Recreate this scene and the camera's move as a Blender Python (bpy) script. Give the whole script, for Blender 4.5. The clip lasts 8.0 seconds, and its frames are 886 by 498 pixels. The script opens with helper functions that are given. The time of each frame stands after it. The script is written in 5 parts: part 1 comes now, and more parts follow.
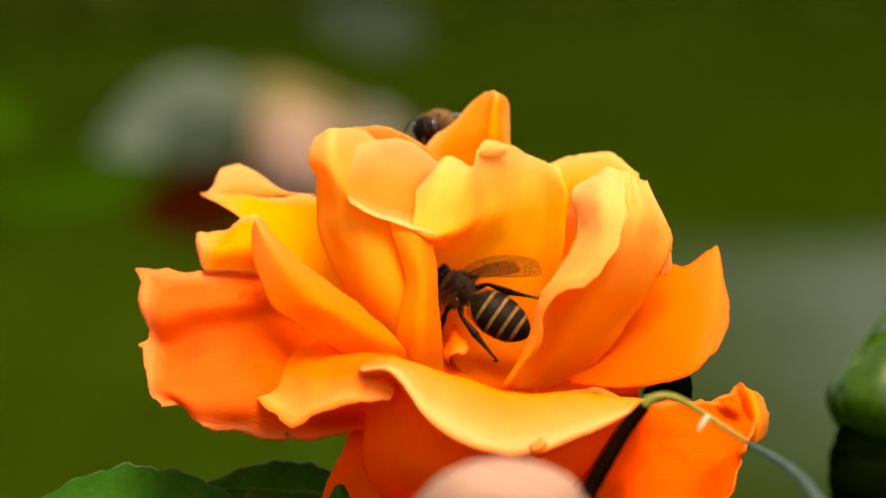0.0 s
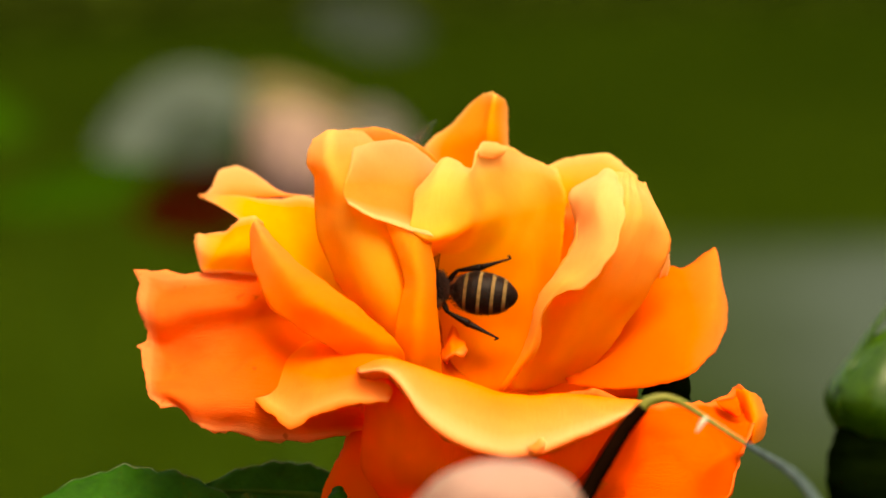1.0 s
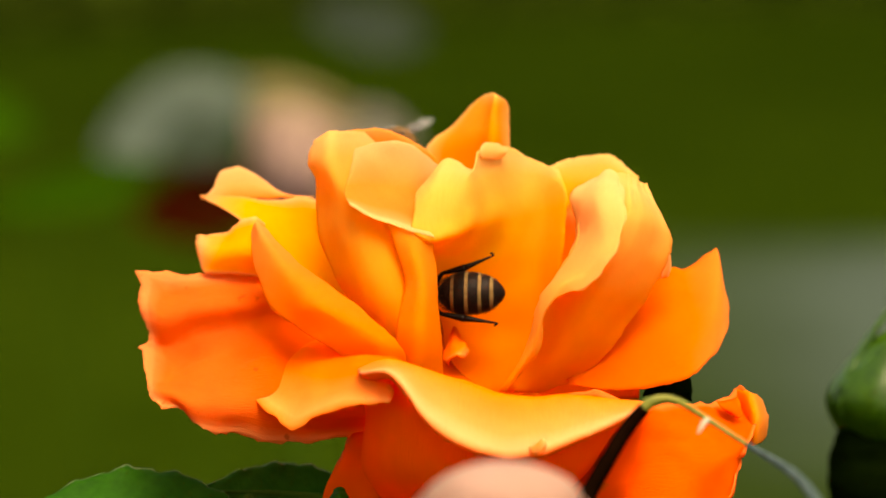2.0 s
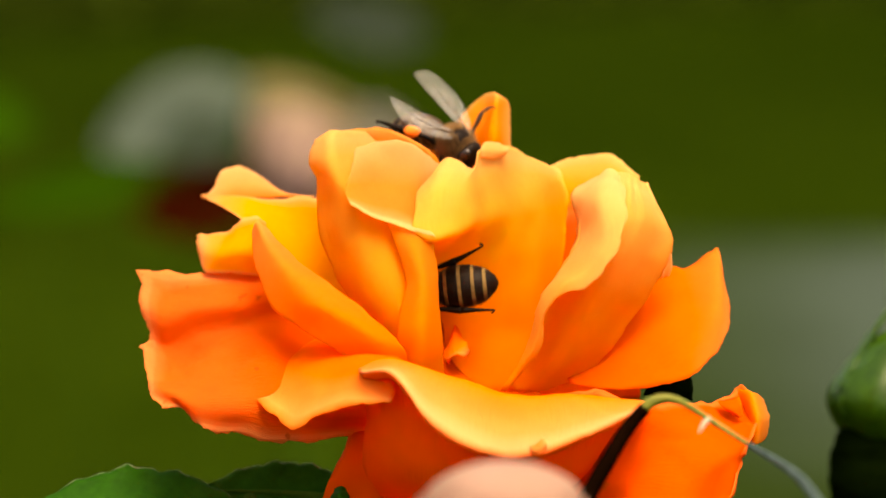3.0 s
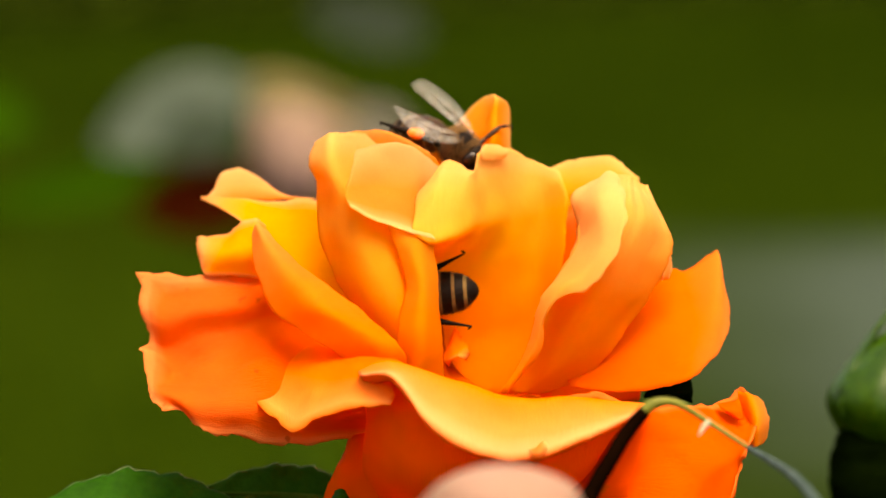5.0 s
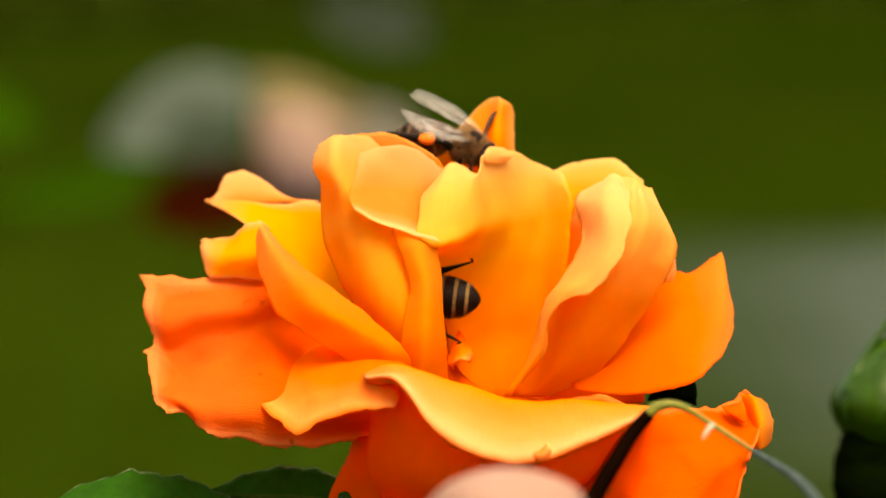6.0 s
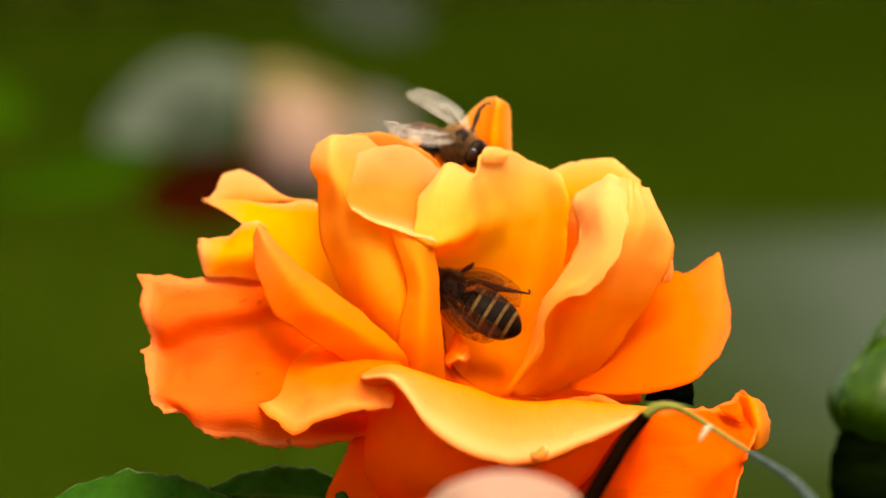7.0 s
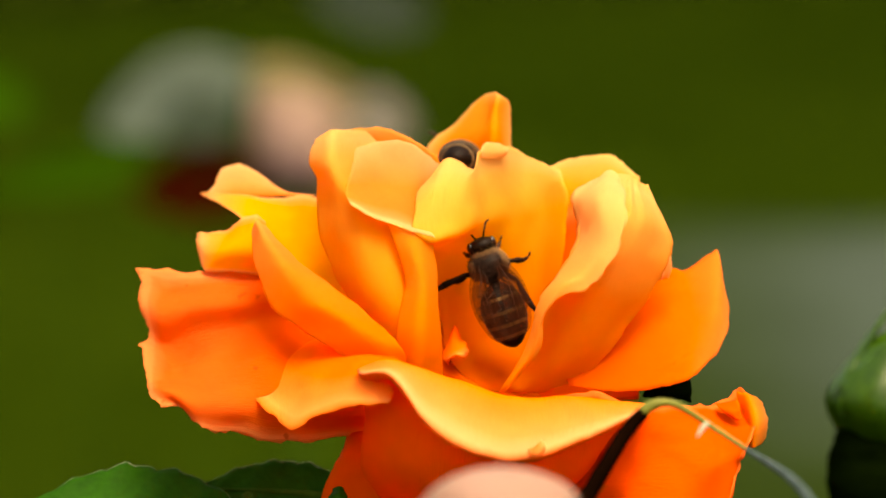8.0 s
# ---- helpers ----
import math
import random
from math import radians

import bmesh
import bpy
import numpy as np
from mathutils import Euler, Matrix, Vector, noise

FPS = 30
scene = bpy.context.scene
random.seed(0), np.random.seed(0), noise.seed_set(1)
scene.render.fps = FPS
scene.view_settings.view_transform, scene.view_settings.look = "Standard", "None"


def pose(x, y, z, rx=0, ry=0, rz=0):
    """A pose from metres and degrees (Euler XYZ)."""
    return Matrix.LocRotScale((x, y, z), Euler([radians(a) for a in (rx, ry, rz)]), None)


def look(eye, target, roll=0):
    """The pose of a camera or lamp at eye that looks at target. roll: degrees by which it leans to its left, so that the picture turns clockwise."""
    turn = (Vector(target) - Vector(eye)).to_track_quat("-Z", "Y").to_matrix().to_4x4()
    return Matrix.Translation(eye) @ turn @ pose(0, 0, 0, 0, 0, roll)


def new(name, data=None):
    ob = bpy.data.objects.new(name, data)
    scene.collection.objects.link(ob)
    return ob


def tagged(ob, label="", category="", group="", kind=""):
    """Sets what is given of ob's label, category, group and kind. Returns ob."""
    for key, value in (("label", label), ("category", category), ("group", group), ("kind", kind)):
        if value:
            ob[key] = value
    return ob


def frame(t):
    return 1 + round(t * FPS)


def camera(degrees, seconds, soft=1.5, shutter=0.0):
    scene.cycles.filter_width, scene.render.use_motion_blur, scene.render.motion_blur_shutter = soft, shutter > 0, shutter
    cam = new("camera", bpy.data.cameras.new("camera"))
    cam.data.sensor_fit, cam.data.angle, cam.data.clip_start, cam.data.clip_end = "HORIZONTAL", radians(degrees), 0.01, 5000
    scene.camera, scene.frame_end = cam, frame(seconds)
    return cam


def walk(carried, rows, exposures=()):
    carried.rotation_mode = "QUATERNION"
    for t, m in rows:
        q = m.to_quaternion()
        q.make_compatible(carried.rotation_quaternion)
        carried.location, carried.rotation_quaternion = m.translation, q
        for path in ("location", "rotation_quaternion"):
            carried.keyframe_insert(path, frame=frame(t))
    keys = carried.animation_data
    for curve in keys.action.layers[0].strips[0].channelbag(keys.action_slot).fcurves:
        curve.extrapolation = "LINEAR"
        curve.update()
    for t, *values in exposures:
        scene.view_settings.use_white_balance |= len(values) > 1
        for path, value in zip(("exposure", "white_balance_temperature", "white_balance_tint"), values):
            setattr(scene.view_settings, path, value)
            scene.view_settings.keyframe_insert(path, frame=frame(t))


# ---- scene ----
SECONDS = 8.0
FOV = 14.0
DIST = 0.4255          # lens to the heart of the rose
HEIGHT = 1.10          # heart of the rose above the lawn
TILT = -8.0            # the lens looks a little down

cam = camera(FOV, SECONDS, soft=1.5)
cam.data.dof.use_dof = True
cam.data.dof.focus_distance = 0.418
cam.data.dof.aperture_fstop = 20.0

VIEW = pose(0, 0, HEIGHT, TILT)     # frame of the rose: x right, y away, z up
MM = 0.001


def eye_pose(right, up, yaw, pitch, roll):
    """The hand-held camera: shift in millimetres, turn in degrees."""
    return VIEW @ pose(right * MM, -DIST, up * MM) @ pose(0, 0, 0, 90 + pitch, 0, 0) @ pose(0, 0, 0, 0, yaw, roll)


walk(cam, [
    (0.0, eye_pose(0.0, 0.00, 0.0179, -0.0359, 0.00)),
    (0.5, eye_pose(0.0, 0.00, 0.0179, -0.0135, 0.00)),
    (1.0, eye_pose(0.0, 0.00, -0.0090, -0.0135, 0.00)),
    (1.5, eye_pose(0.0, 0.00, 0.0000, 0.0000, 0.00)),
    (3.0, eye_pose(0.0, 0.18, 0.0269, -0.0333, 0.00)),
    (3.5, eye_pose(0.0, 0.27, 0.0179, -0.0589, 0.00)),
    (4.0, eye_pose(0.0, 0.36, 0.0179, -0.0576, 0.00)),
    (4.5, eye_pose(0.0, 0.72, 0.0090, -0.0793, 0.00)),
    (6.0, eye_pose(0.0, 1.26, 0.0897, -0.0984, 0.00)),
    (6.5, eye_pose(0.0, 1.99, 0.0269, -0.1553, -0.10)),
    (7.0, eye_pose(0.0, 2.71, 0.0449, -0.2930, 0.05)),
    (7.3, eye_pose(0.0, 2.71, 0.0269, -0.2930, 0.15)),
    (7.5, eye_pose(0.0, 4.16, 0.0179, -0.4920, 0.25)),
    (7.7, eye_pose(0.0, 3.61, 0.0179, -0.4415, 0.30)),
    (8.0, eye_pose(0.0, 2.62, 0.0224, -0.3526, 0.40)),
], exposures=[(0.0, 1.54, 9600, 10), (8.0, 1.54, 9600, 10)])

# ---- light ----
world = bpy.data.worlds.new("sky")
scene.world = world
world.use_nodes = True
wn = world.node_tree.nodes
sky = wn.new("ShaderNodeTexSky")
sky.sky_type, sky.sun_disc = "NISHITA", False
SUN_ELEVATION, SUN_TURN = 68.0, 155.0
sky.sun_elevation, sky.sun_rotation = radians(SUN_ELEVATION), radians(SUN_TURN)
sky.dust_density, sky.ozone_density = 7.0, 0.3
wn["Background"].inputs["Strength"].default_value = 0.15
world.node_tree.links.new(sky.outputs[0], wn["Background"].inputs["Color"])

sun = new("sun", bpy.data.lights.new("sun", "SUN"))
sun.data.energy, sun.data.angle, sun.data.color = 1.7, radians(30), (1.0, 0.96, 0.90)
az, el = radians(SUN_TURN), radians(SUN_ELEVATION)
sun_dir = Vector((math.sin(az) * math.cos(el), math.cos(az) * math.cos(el), math.sin(el)))
sun.matrix_world = look(sun_dir * 20, (0, 0, 0))


# ---- materials ----
def material(name):
    m = bpy.data.materials.new(name)
    m.use_nodes = True
    nt = m.node_tree
    return m, nt, nt.nodes, nt.nodes["Principled BSDF"]


def ramp(nt, source, stops):
    r = nt.nodes.new("ShaderNodeValToRGB")
    el = r.color_ramp.elements
    while len(el) < len(stops):
        el.new(0.5)
    for e, (p, c) in zip(el, stops):
        e.position, e.color = p, (*c, 1)
    nt.links.new(source, r.inputs[0])
    return r.outputs[0]


def noise_tex(nt, scale, detail=4, stretch=(1, 1, 1), coord="Object", rough=0.55):
    tc, mp, n = nt.nodes.new("ShaderNodeTexCoord"), nt.nodes.new("ShaderNodeMapping"), nt.nodes.new("ShaderNodeTexNoise")
    mp.inputs["Scale"].default_value = stretch
    n.inputs["Scale"].default_value, n.inputs["Detail"].default_value, n.inputs["Roughness"].default_value = scale, detail, rough
    nt.links.new(tc.outputs[coord], mp.inputs["Vector"])
    nt.links.new(mp.outputs[0], n.inputs["Vector"])
    return n.outputs["Fac"]


def bump(nt, bsdf, height, strength, distance):
    b = nt.nodes.new("ShaderNodeBump")
    b.inputs["Strength"].default_value, b.inputs["Distance"].default_value = strength, distance
    nt.links.new(height, b.inputs["Height"])
    nt.links.new(b.outputs[0], bsdf.inputs["Normal"])
    return b.outputs[0]


def mix_color(nt, fac, a, b, mode="MIX"):
    m = nt.nodes.new("ShaderNodeMix")
    m.data_type, m.blend_type = "RGBA", mode
    for sock, v in ((m.inputs[0], fac), (m.inputs[6], a), (m.inputs[7], b)):
        if isinstance(v, (int, float)):
            sock.default_value = v
        elif isinstance(v, tuple):
            sock.default_value = (*v, 1)
        else:
            nt.links.new(v, sock)
    return m.outputs[2]


def petal_material(name, claw, blade, rim, through_share=0.34, pale_from=0.62, spots=0.0, sides=True, edge=1.0, peak=0.94):
    """Thin soft petal: colour runs from the claw to the rim, fine veins along it, light passes through."""
    m, nt, n, p = material(name)
    uv = n.new("ShaderNodeUVMap")
    sep = n.new("ShaderNodeSeparateXYZ")
    nt.links.new(uv.outputs[0], sep.inputs[0])
    side = n.new("ShaderNodeMath")
    side.operation = "MULTIPLY_ADD"
    side.inputs[1].default_value, side.inputs[2].default_value = 2.0, -1.0
    nt.links.new(sep.outputs[0], side.inputs[0])
    far = n.new("ShaderNodeMath")
    far.operation = "ABSOLUTE"
    nt.links.new(side.outputs[0], far.inputs[0])
    most = n.new("ShaderNodeMath")
    most.operation = "MAXIMUM"
    nt.links.new(far.outputs[0], most.inputs[0])
    nt.links.new(sep.outputs[1], most.inputs[1])
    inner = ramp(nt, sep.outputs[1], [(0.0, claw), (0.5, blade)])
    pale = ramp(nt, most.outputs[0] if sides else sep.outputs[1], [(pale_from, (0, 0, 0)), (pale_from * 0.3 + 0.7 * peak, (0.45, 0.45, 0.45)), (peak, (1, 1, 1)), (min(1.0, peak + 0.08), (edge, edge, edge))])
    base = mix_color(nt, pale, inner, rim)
    mottled = ramp(nt, noise_tex(nt, 160, 5), [(0.3, (0.86, 0.78, 0.7)), (0.7, (1.0, 1.0, 1.0))])
    col = mix_color(nt, 0.55, base, mottled, "MULTIPLY")
    if spots:
        speck = ramp(nt, noise_tex(nt, 420, 2), [(0.68, (0, 0, 0)), (0.74, (spots, spots, spots))])
        col = mix_color(nt, speck, col, (0.45, 0.07, 0.004))
    veins = noise_tex(nt, 9, 3, (26, 1.3, 1), "UV")
    col = mix_color(nt, 0.5, col, ramp(nt, veins, [(0.36, (0.96, 0.90, 0.78)), (0.62, (1.0, 1.0, 1.0))]), "MULTIPLY")
    fine = noise_tex(nt, 2600, 3)
    h = n.new("ShaderNodeMath")
    h.operation = "MULTIPLY_ADD"
    h.inputs[1].default_value = 0.25
    nt.links.new(fine, h.inputs[0])
    nt.links.new(veins, h.inputs[2])
    nrm = bump(nt, p, h.outputs[0], 0.45, 0.0005)
    nt.links.new(col, p.inputs["Base Color"])
    p.inputs["Roughness"].default_value = 0.55
    p.inputs["Specular IOR Level"].default_value = 0.04
    p.inputs["Sheen Weight"].default_value = 0.0
    p.inputs["Sheen Roughness"].default_value = 0.4
    p.inputs["Sheen Tint"].default_value = (1.0, 0.85, 0.6, 1)
    tr, mx = n.new("ShaderNodeBsdfTranslucent"), n.new("ShaderNodeMixShader")
    nt.links.new(col, tr.inputs["Color"])
    nt.links.new(nrm, tr.inputs["Normal"])
    mx.inputs[0].default_value = through_share
    nt.links.new(p.outputs[0], mx.inputs[1])
    nt.links.new(tr.outputs[0], mx.inputs[2])
    nt.links.new(mx.outputs[0], n["Material Output"].inputs["Surface"])
    return m


def plain(name, a, b, scale, rough=0.5, relief=0.3, depth=0.0003, spec=0.5, through_share=0.0, detail=5, stretch=(1, 1, 1)):
    """Two-tone surface with grain and fine relief."""
    m, nt, n, p = material(name)
    big, fine = noise_tex(nt, scale, detail, stretch), noise_tex(nt, scale * 9, 3, stretch)
    col = mix_color(nt, 0.35, ramp(nt, big, [(0.32, a), (0.68, b)]), ramp(nt, fine, [(0.35, a), (0.65, b)]))
    nt.links.new(col, p.inputs["Base Color"])
    p.inputs["Roughness"].default_value, p.inputs["Specular IOR Level"].default_value = rough, spec
    bump(nt, p, fine, relief, depth)
    if through_share:
        tr, mx = n.new("ShaderNodeBsdfTranslucent"), n.new("ShaderNodeMixShader")
        nt.links.new(col, tr.inputs["Color"])
        mx.inputs[0].default_value = through_share
        nt.links.new(p.outputs[0], mx.inputs[1])
        nt.links.new(tr.outputs[0], mx.inputs[2])
        nt.links.new(mx.outputs[0], n["Material Output"].inputs["Surface"])
    return m


PETAL_GOLD = petal_material("petal_gold", (0.98, 0.332, 0.012), (0.98, 0.460, 0.020), (0.98, 0.488, 0.176), 0.64, 0.72)
PETAL_PEACH = petal_material("petal_peach", (0.98, 0.334, 0.050), (0.98, 0.473, 0.150), (0.98, 0.567, 0.253), 0.70, 0.42)
PETAL_CREAM = petal_material("petal_cream", (0.98, 0.60, 0.20), (0.98, 0.62, 0.24), (0.98, 0.64, 0.28), 0.72, 0.55)
PETAL_BOWL = petal_material("petal_bowl", (0.98, 0.595, 0.300), (0.98, 0.439, 0.080), (0.98, 0.732, 0.370), 0.76, 0.74, 0.0, False)
PETAL_LOBE = petal_material("petal_lobe", (0.97, 0.136, 0.003), (0.97, 0.203, 0.010), (0.97, 0.379, 0.096), 0.55, 0.5, 0.0, False, 0.3, 0.9)
# cavity shade deep in the cup is put into this dark red
PETAL_HEART_SHADE = petal_material("petal_heart_shade", (0.30, 0.022, 0.001), (0.40, 0.04, 0.002), (0.60, 0.08, 0.006), 0.2, 0.8)
PETAL_DEEP = petal_material("petal_deep_orange", (0.86, 0.115, 0.006), (0.87, 0.165, 0.026), (0.92, 0.300, 0.095), 0.62, 0.84, 0.6)
PETAL_CUP = petal_material("petal_cup", (0.98, 0.335, 0.014), (0.98, 0.425, 0.050), (0.98, 0.511, 0.163), 0.78, 0.5, 0.0, False, 0.8)
PETAL_GLOW = petal_material("petal_glow", (0.98, 0.449, 0.030), (0.98, 0.558, 0.080), (0.98, 0.680, 0.292), 0.78, 0.55, 0.0, False)
PETAL_FRONT = petal_material("petal_front", (0.98, 0.363, 0.020), (0.98, 0.488, 0.060), (0.98, 0.589, 0.172), 0.80, 0.86, 0.0, False, 0.5)
# shade of the outer face and turned-under edge is put into the colour
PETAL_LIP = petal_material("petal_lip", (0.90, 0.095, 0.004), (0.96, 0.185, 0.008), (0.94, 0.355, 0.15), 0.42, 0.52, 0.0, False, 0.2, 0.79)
PETAL_ORANGE = petal_material("petal_orange", (0.94, 0.140, 0.006), (0.94, 0.190, 0.013), (0.97, 0.357, 0.079), 0.6, 0.55, 0.0, False, 0.8)
PETAL_RIGHT = petal_material("petal_right", (0.98, 0.326, 0.015), (0.98, 0.476, 0.070), (0.98, 0.628, 0.251), 0.70, 0.42, 0.0, False, 0.8)
PETAL_ROLL = petal_material("petal_roll", (0.98, 0.367, 0.020), (0.98, 0.549, 0.140), (0.98, 0.657, 0.305), 0.66, 0.45, 0.0, False)
# darker left end holds the lip and twig shadow; the spots are real
PETAL_LOWER_SHADE = petal_material("petal_lower_shade", (0.64, 0.050, 0.003), (0.74, 0.085, 0.005), (0.85, 0.15, 0.03), 0.38, 0.86, 0.9)
PETAL_BACK = petal_material("petal_back", (0.98, 0.312, 0.012), (0.98, 0.411, 0.040), (0.98, 0.580, 0.198), 0.72, 0.70)
# orange petal reddened to stand for the shade under the lobes
PETAL_RED_SHADE = petal_material("petal_red_shade", (0.86, 0.07, 0.003), (0.90, 0.095, 0.003), (0.92, 0.12, 0.005), 0.35)
# the cup's inner shade and the ledge's caught light are put into colour
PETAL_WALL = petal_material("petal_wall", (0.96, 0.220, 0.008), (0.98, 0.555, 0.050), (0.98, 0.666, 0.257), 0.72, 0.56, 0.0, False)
PETAL_PINK = petal_material("petal_pink", (0.22, 0.12, 0.09), (0.23, 0.13, 0.105), (0.27, 0.17, 0.14), 0.25)
PETAL_DUSKY = petal_material("petal_dusky_pink", (0.21, 0.142, 0.150), (0.225, 0.150, 0.150), (0.205, 0.160, 0.110), 0.35)
PETAL_FADED = petal_material("petal_faded", (0.085, 0.076, 0.042), (0.10, 0.092, 0.044), (0.115, 0.105, 0.044), 0.2)
LEAF = plain("rose_leaf", (0.003, 0.025, 0.0009), (0.010, 0.055, 0.0026), 90, 0.6, 0.5, 0.0004, 0.025, 0.08)
# the leaf edge's glossy highlight, put into a pale colour
LEAF_EDGE_GLINT = plain("leaf_edge_glint", (0.025, 0.050, 0.018), (0.17, 0.21, 0.13), 420, 0.5, 0.4, 0.0002, 0.2)
LEAF_GREY = plain("dull_leaf", (0.026, 0.045, 0.035), (0.060, 0.082, 0.067), 40, 0.7, 0.4, 0.0006, 0.1, 0.1)
LEAF_RED = plain("red_leaf", (0.009, 0.0006, 0.0002), (0.020, 0.002, 0.0006), 60, 0.9, 0.4, 0.0005, 0.0, 0.05)
LEAF_FRESH = plain("fresh_leaf", (0.006, 0.030, 0.0003), (0.014, 0.044, 0.0006), 60, 0.8, 0.4, 0.0005, 0.02, 0.15)
BUD_GREEN = plain("bud_green", (0.004, 0.020, 0.0008), (0.024, 0.068, 0.002), 110, 0.34, 0.4, 0.0003, 0.17)
LEAF_DIM = plain("dim_leaf", (0.010, 0.018, 0.012), (0.019, 0.028, 0.020), 40, 0.8, 0.4, 0.0005, 0.05, 0.1)
# near-black green: the shade on the bud's hip is put into the colour
HIP_SHADE_DARK = plain("hip_shade_dark", (0.0006, 0.0015, 0.0003), (0.002, 0.005, 0.0006), 150, 0.9, 0.4, 0.0003, 0.0)
TWIG_GREEN = plain("twig_green", (0.062, 0.072, 0.006), (0.13, 0.128, 0.014), 200, 0.5, 0.4, 0.0002, 0.2)
TWIG_DARK = plain("twig_dark", (0.002, 0.0008, 0.0003), (0.006, 0.002, 0.0008), 240, 0.9, 0.5, 0.0003, 0.0)
THORN = plain("pale_thorn", (0.16, 0.17, 0.12), (0.26, 0.27, 0.20), 240, 0.6, 0.4, 0.0002, 0.2)
TWIG_GREY = plain("twig_grey", (0.022, 0.038, 0.038), (0.055, 0.082, 0.086), 320, 0.8, 0.4, 0.0002, 0.01)
STALK = plain("green_stalk", (0.010, 0.032, 0.002), (0.024, 0.056, 0.005), 200, 0.7, 0.4, 0.0002, 0.02)
CHITIN = plain("black_chitin", (0.003, 0.002, 0.0015), (0.009, 0.004, 0.002), 900, 0.42, 0.5, 0.00008, 0.05)
BAND = plain("pale_band", (0.055, 0.030, 0.007), (0.17, 0.105, 0.032), 1400, 0.6, 0.6, 0.0001, 0.15)
BAND_DULL = plain("dull_band", (0.055, 0.033, 0.013), (0.13, 0.085, 0.04), 1400, 0.6, 0.6, 0.0001, 0.15)
BROWN = plain("brown_chitin", (0.011, 0.0035, 0.001), (0.034, 0.012, 0.0035), 900, 0.34, 0.5, 0.0001, 0.14)
LEAF_PALE = plain("pale_leaf", (0.07, 0.07, 0.062), (0.12, 0.115, 0.10), 40, 0.8, 0.4, 0.0005, 0.05, 0.1)
FUR = plain("tawny_fur", (0.048, 0.019, 0.004), (0.21, 0.10, 0.019), 1500, 0.8, 0.5, 0.0001)
FUR_BROWN = plain("brown_fur", (0.018, 0.004, 0.001), (0.065, 0.020, 0.004), 1500, 0.8, 0.5, 0.0001)
EYE = plain("compound_eye", (0.004, 0.003, 0.003), (0.02, 0.012, 0.01), 3000, 0.18, 0.4, 0.00004)
POLLEN = plain("pollen", (0.74, 0.13, 0.005), (0.86, 0.21, 0.012), 3000, 0.8, 0.6, 0.0001)


def lawn_material():
    """Mown grass with broad darker and lighter patches."""
    m, nt, n, p = material("lawn")
    blades = ramp(nt, noise_tex(nt, 7, 5), [(0.3, (0.0056, 0.0122, 0.0006)), (0.7, (0.0094, 0.0190, 0.0012))])
    patch = ramp(nt, noise_tex(nt, 0.55, 2), [(0.35, (0.68, 0.72, 0.6)), (0.65, (0.96, 0.96, 0.96))])
    tc, sep, near_pale = n.new("ShaderNodeTexCoord"), n.new("ShaderNodeSeparateXYZ"), n.new("ShaderNodeMapRange")
    nt.links.new(tc.outputs["Object"], sep.inputs[0])
    nt.links.new(sep.outputs[1], near_pale.inputs["Value"])
    near_pale.inputs["From Min"].default_value, near_pale.inputs["From Max"].default_value = 11.0, 5.5
    grown = mix_color(nt, near_pale.outputs[0], (1.0, 1.0, 1.0), (1.6, 1.52, 1.7))     # grass colour grows paler towards the nearer strip
    nt.links.new(mix_color(nt, 1.0, mix_color(nt, 1.0, blades, patch, "MULTIPLY"), grown, "MULTIPLY"), p.inputs["Base Color"])
    p.inputs["Roughness"].default_value, p.inputs["Specular IOR Level"].default_value = 1.0, 0.0
    bump(nt, p, noise_tex(nt, 60, 4), 0.8, 0.02)
    return m


GRASS = lawn_material()
HEDGE = plain("hedge_leaf", (0.015, 0.029, 0.0004), (0.027, 0.046, 0.0007), 5, 0.8, 0.4, 0.002, 0.08)


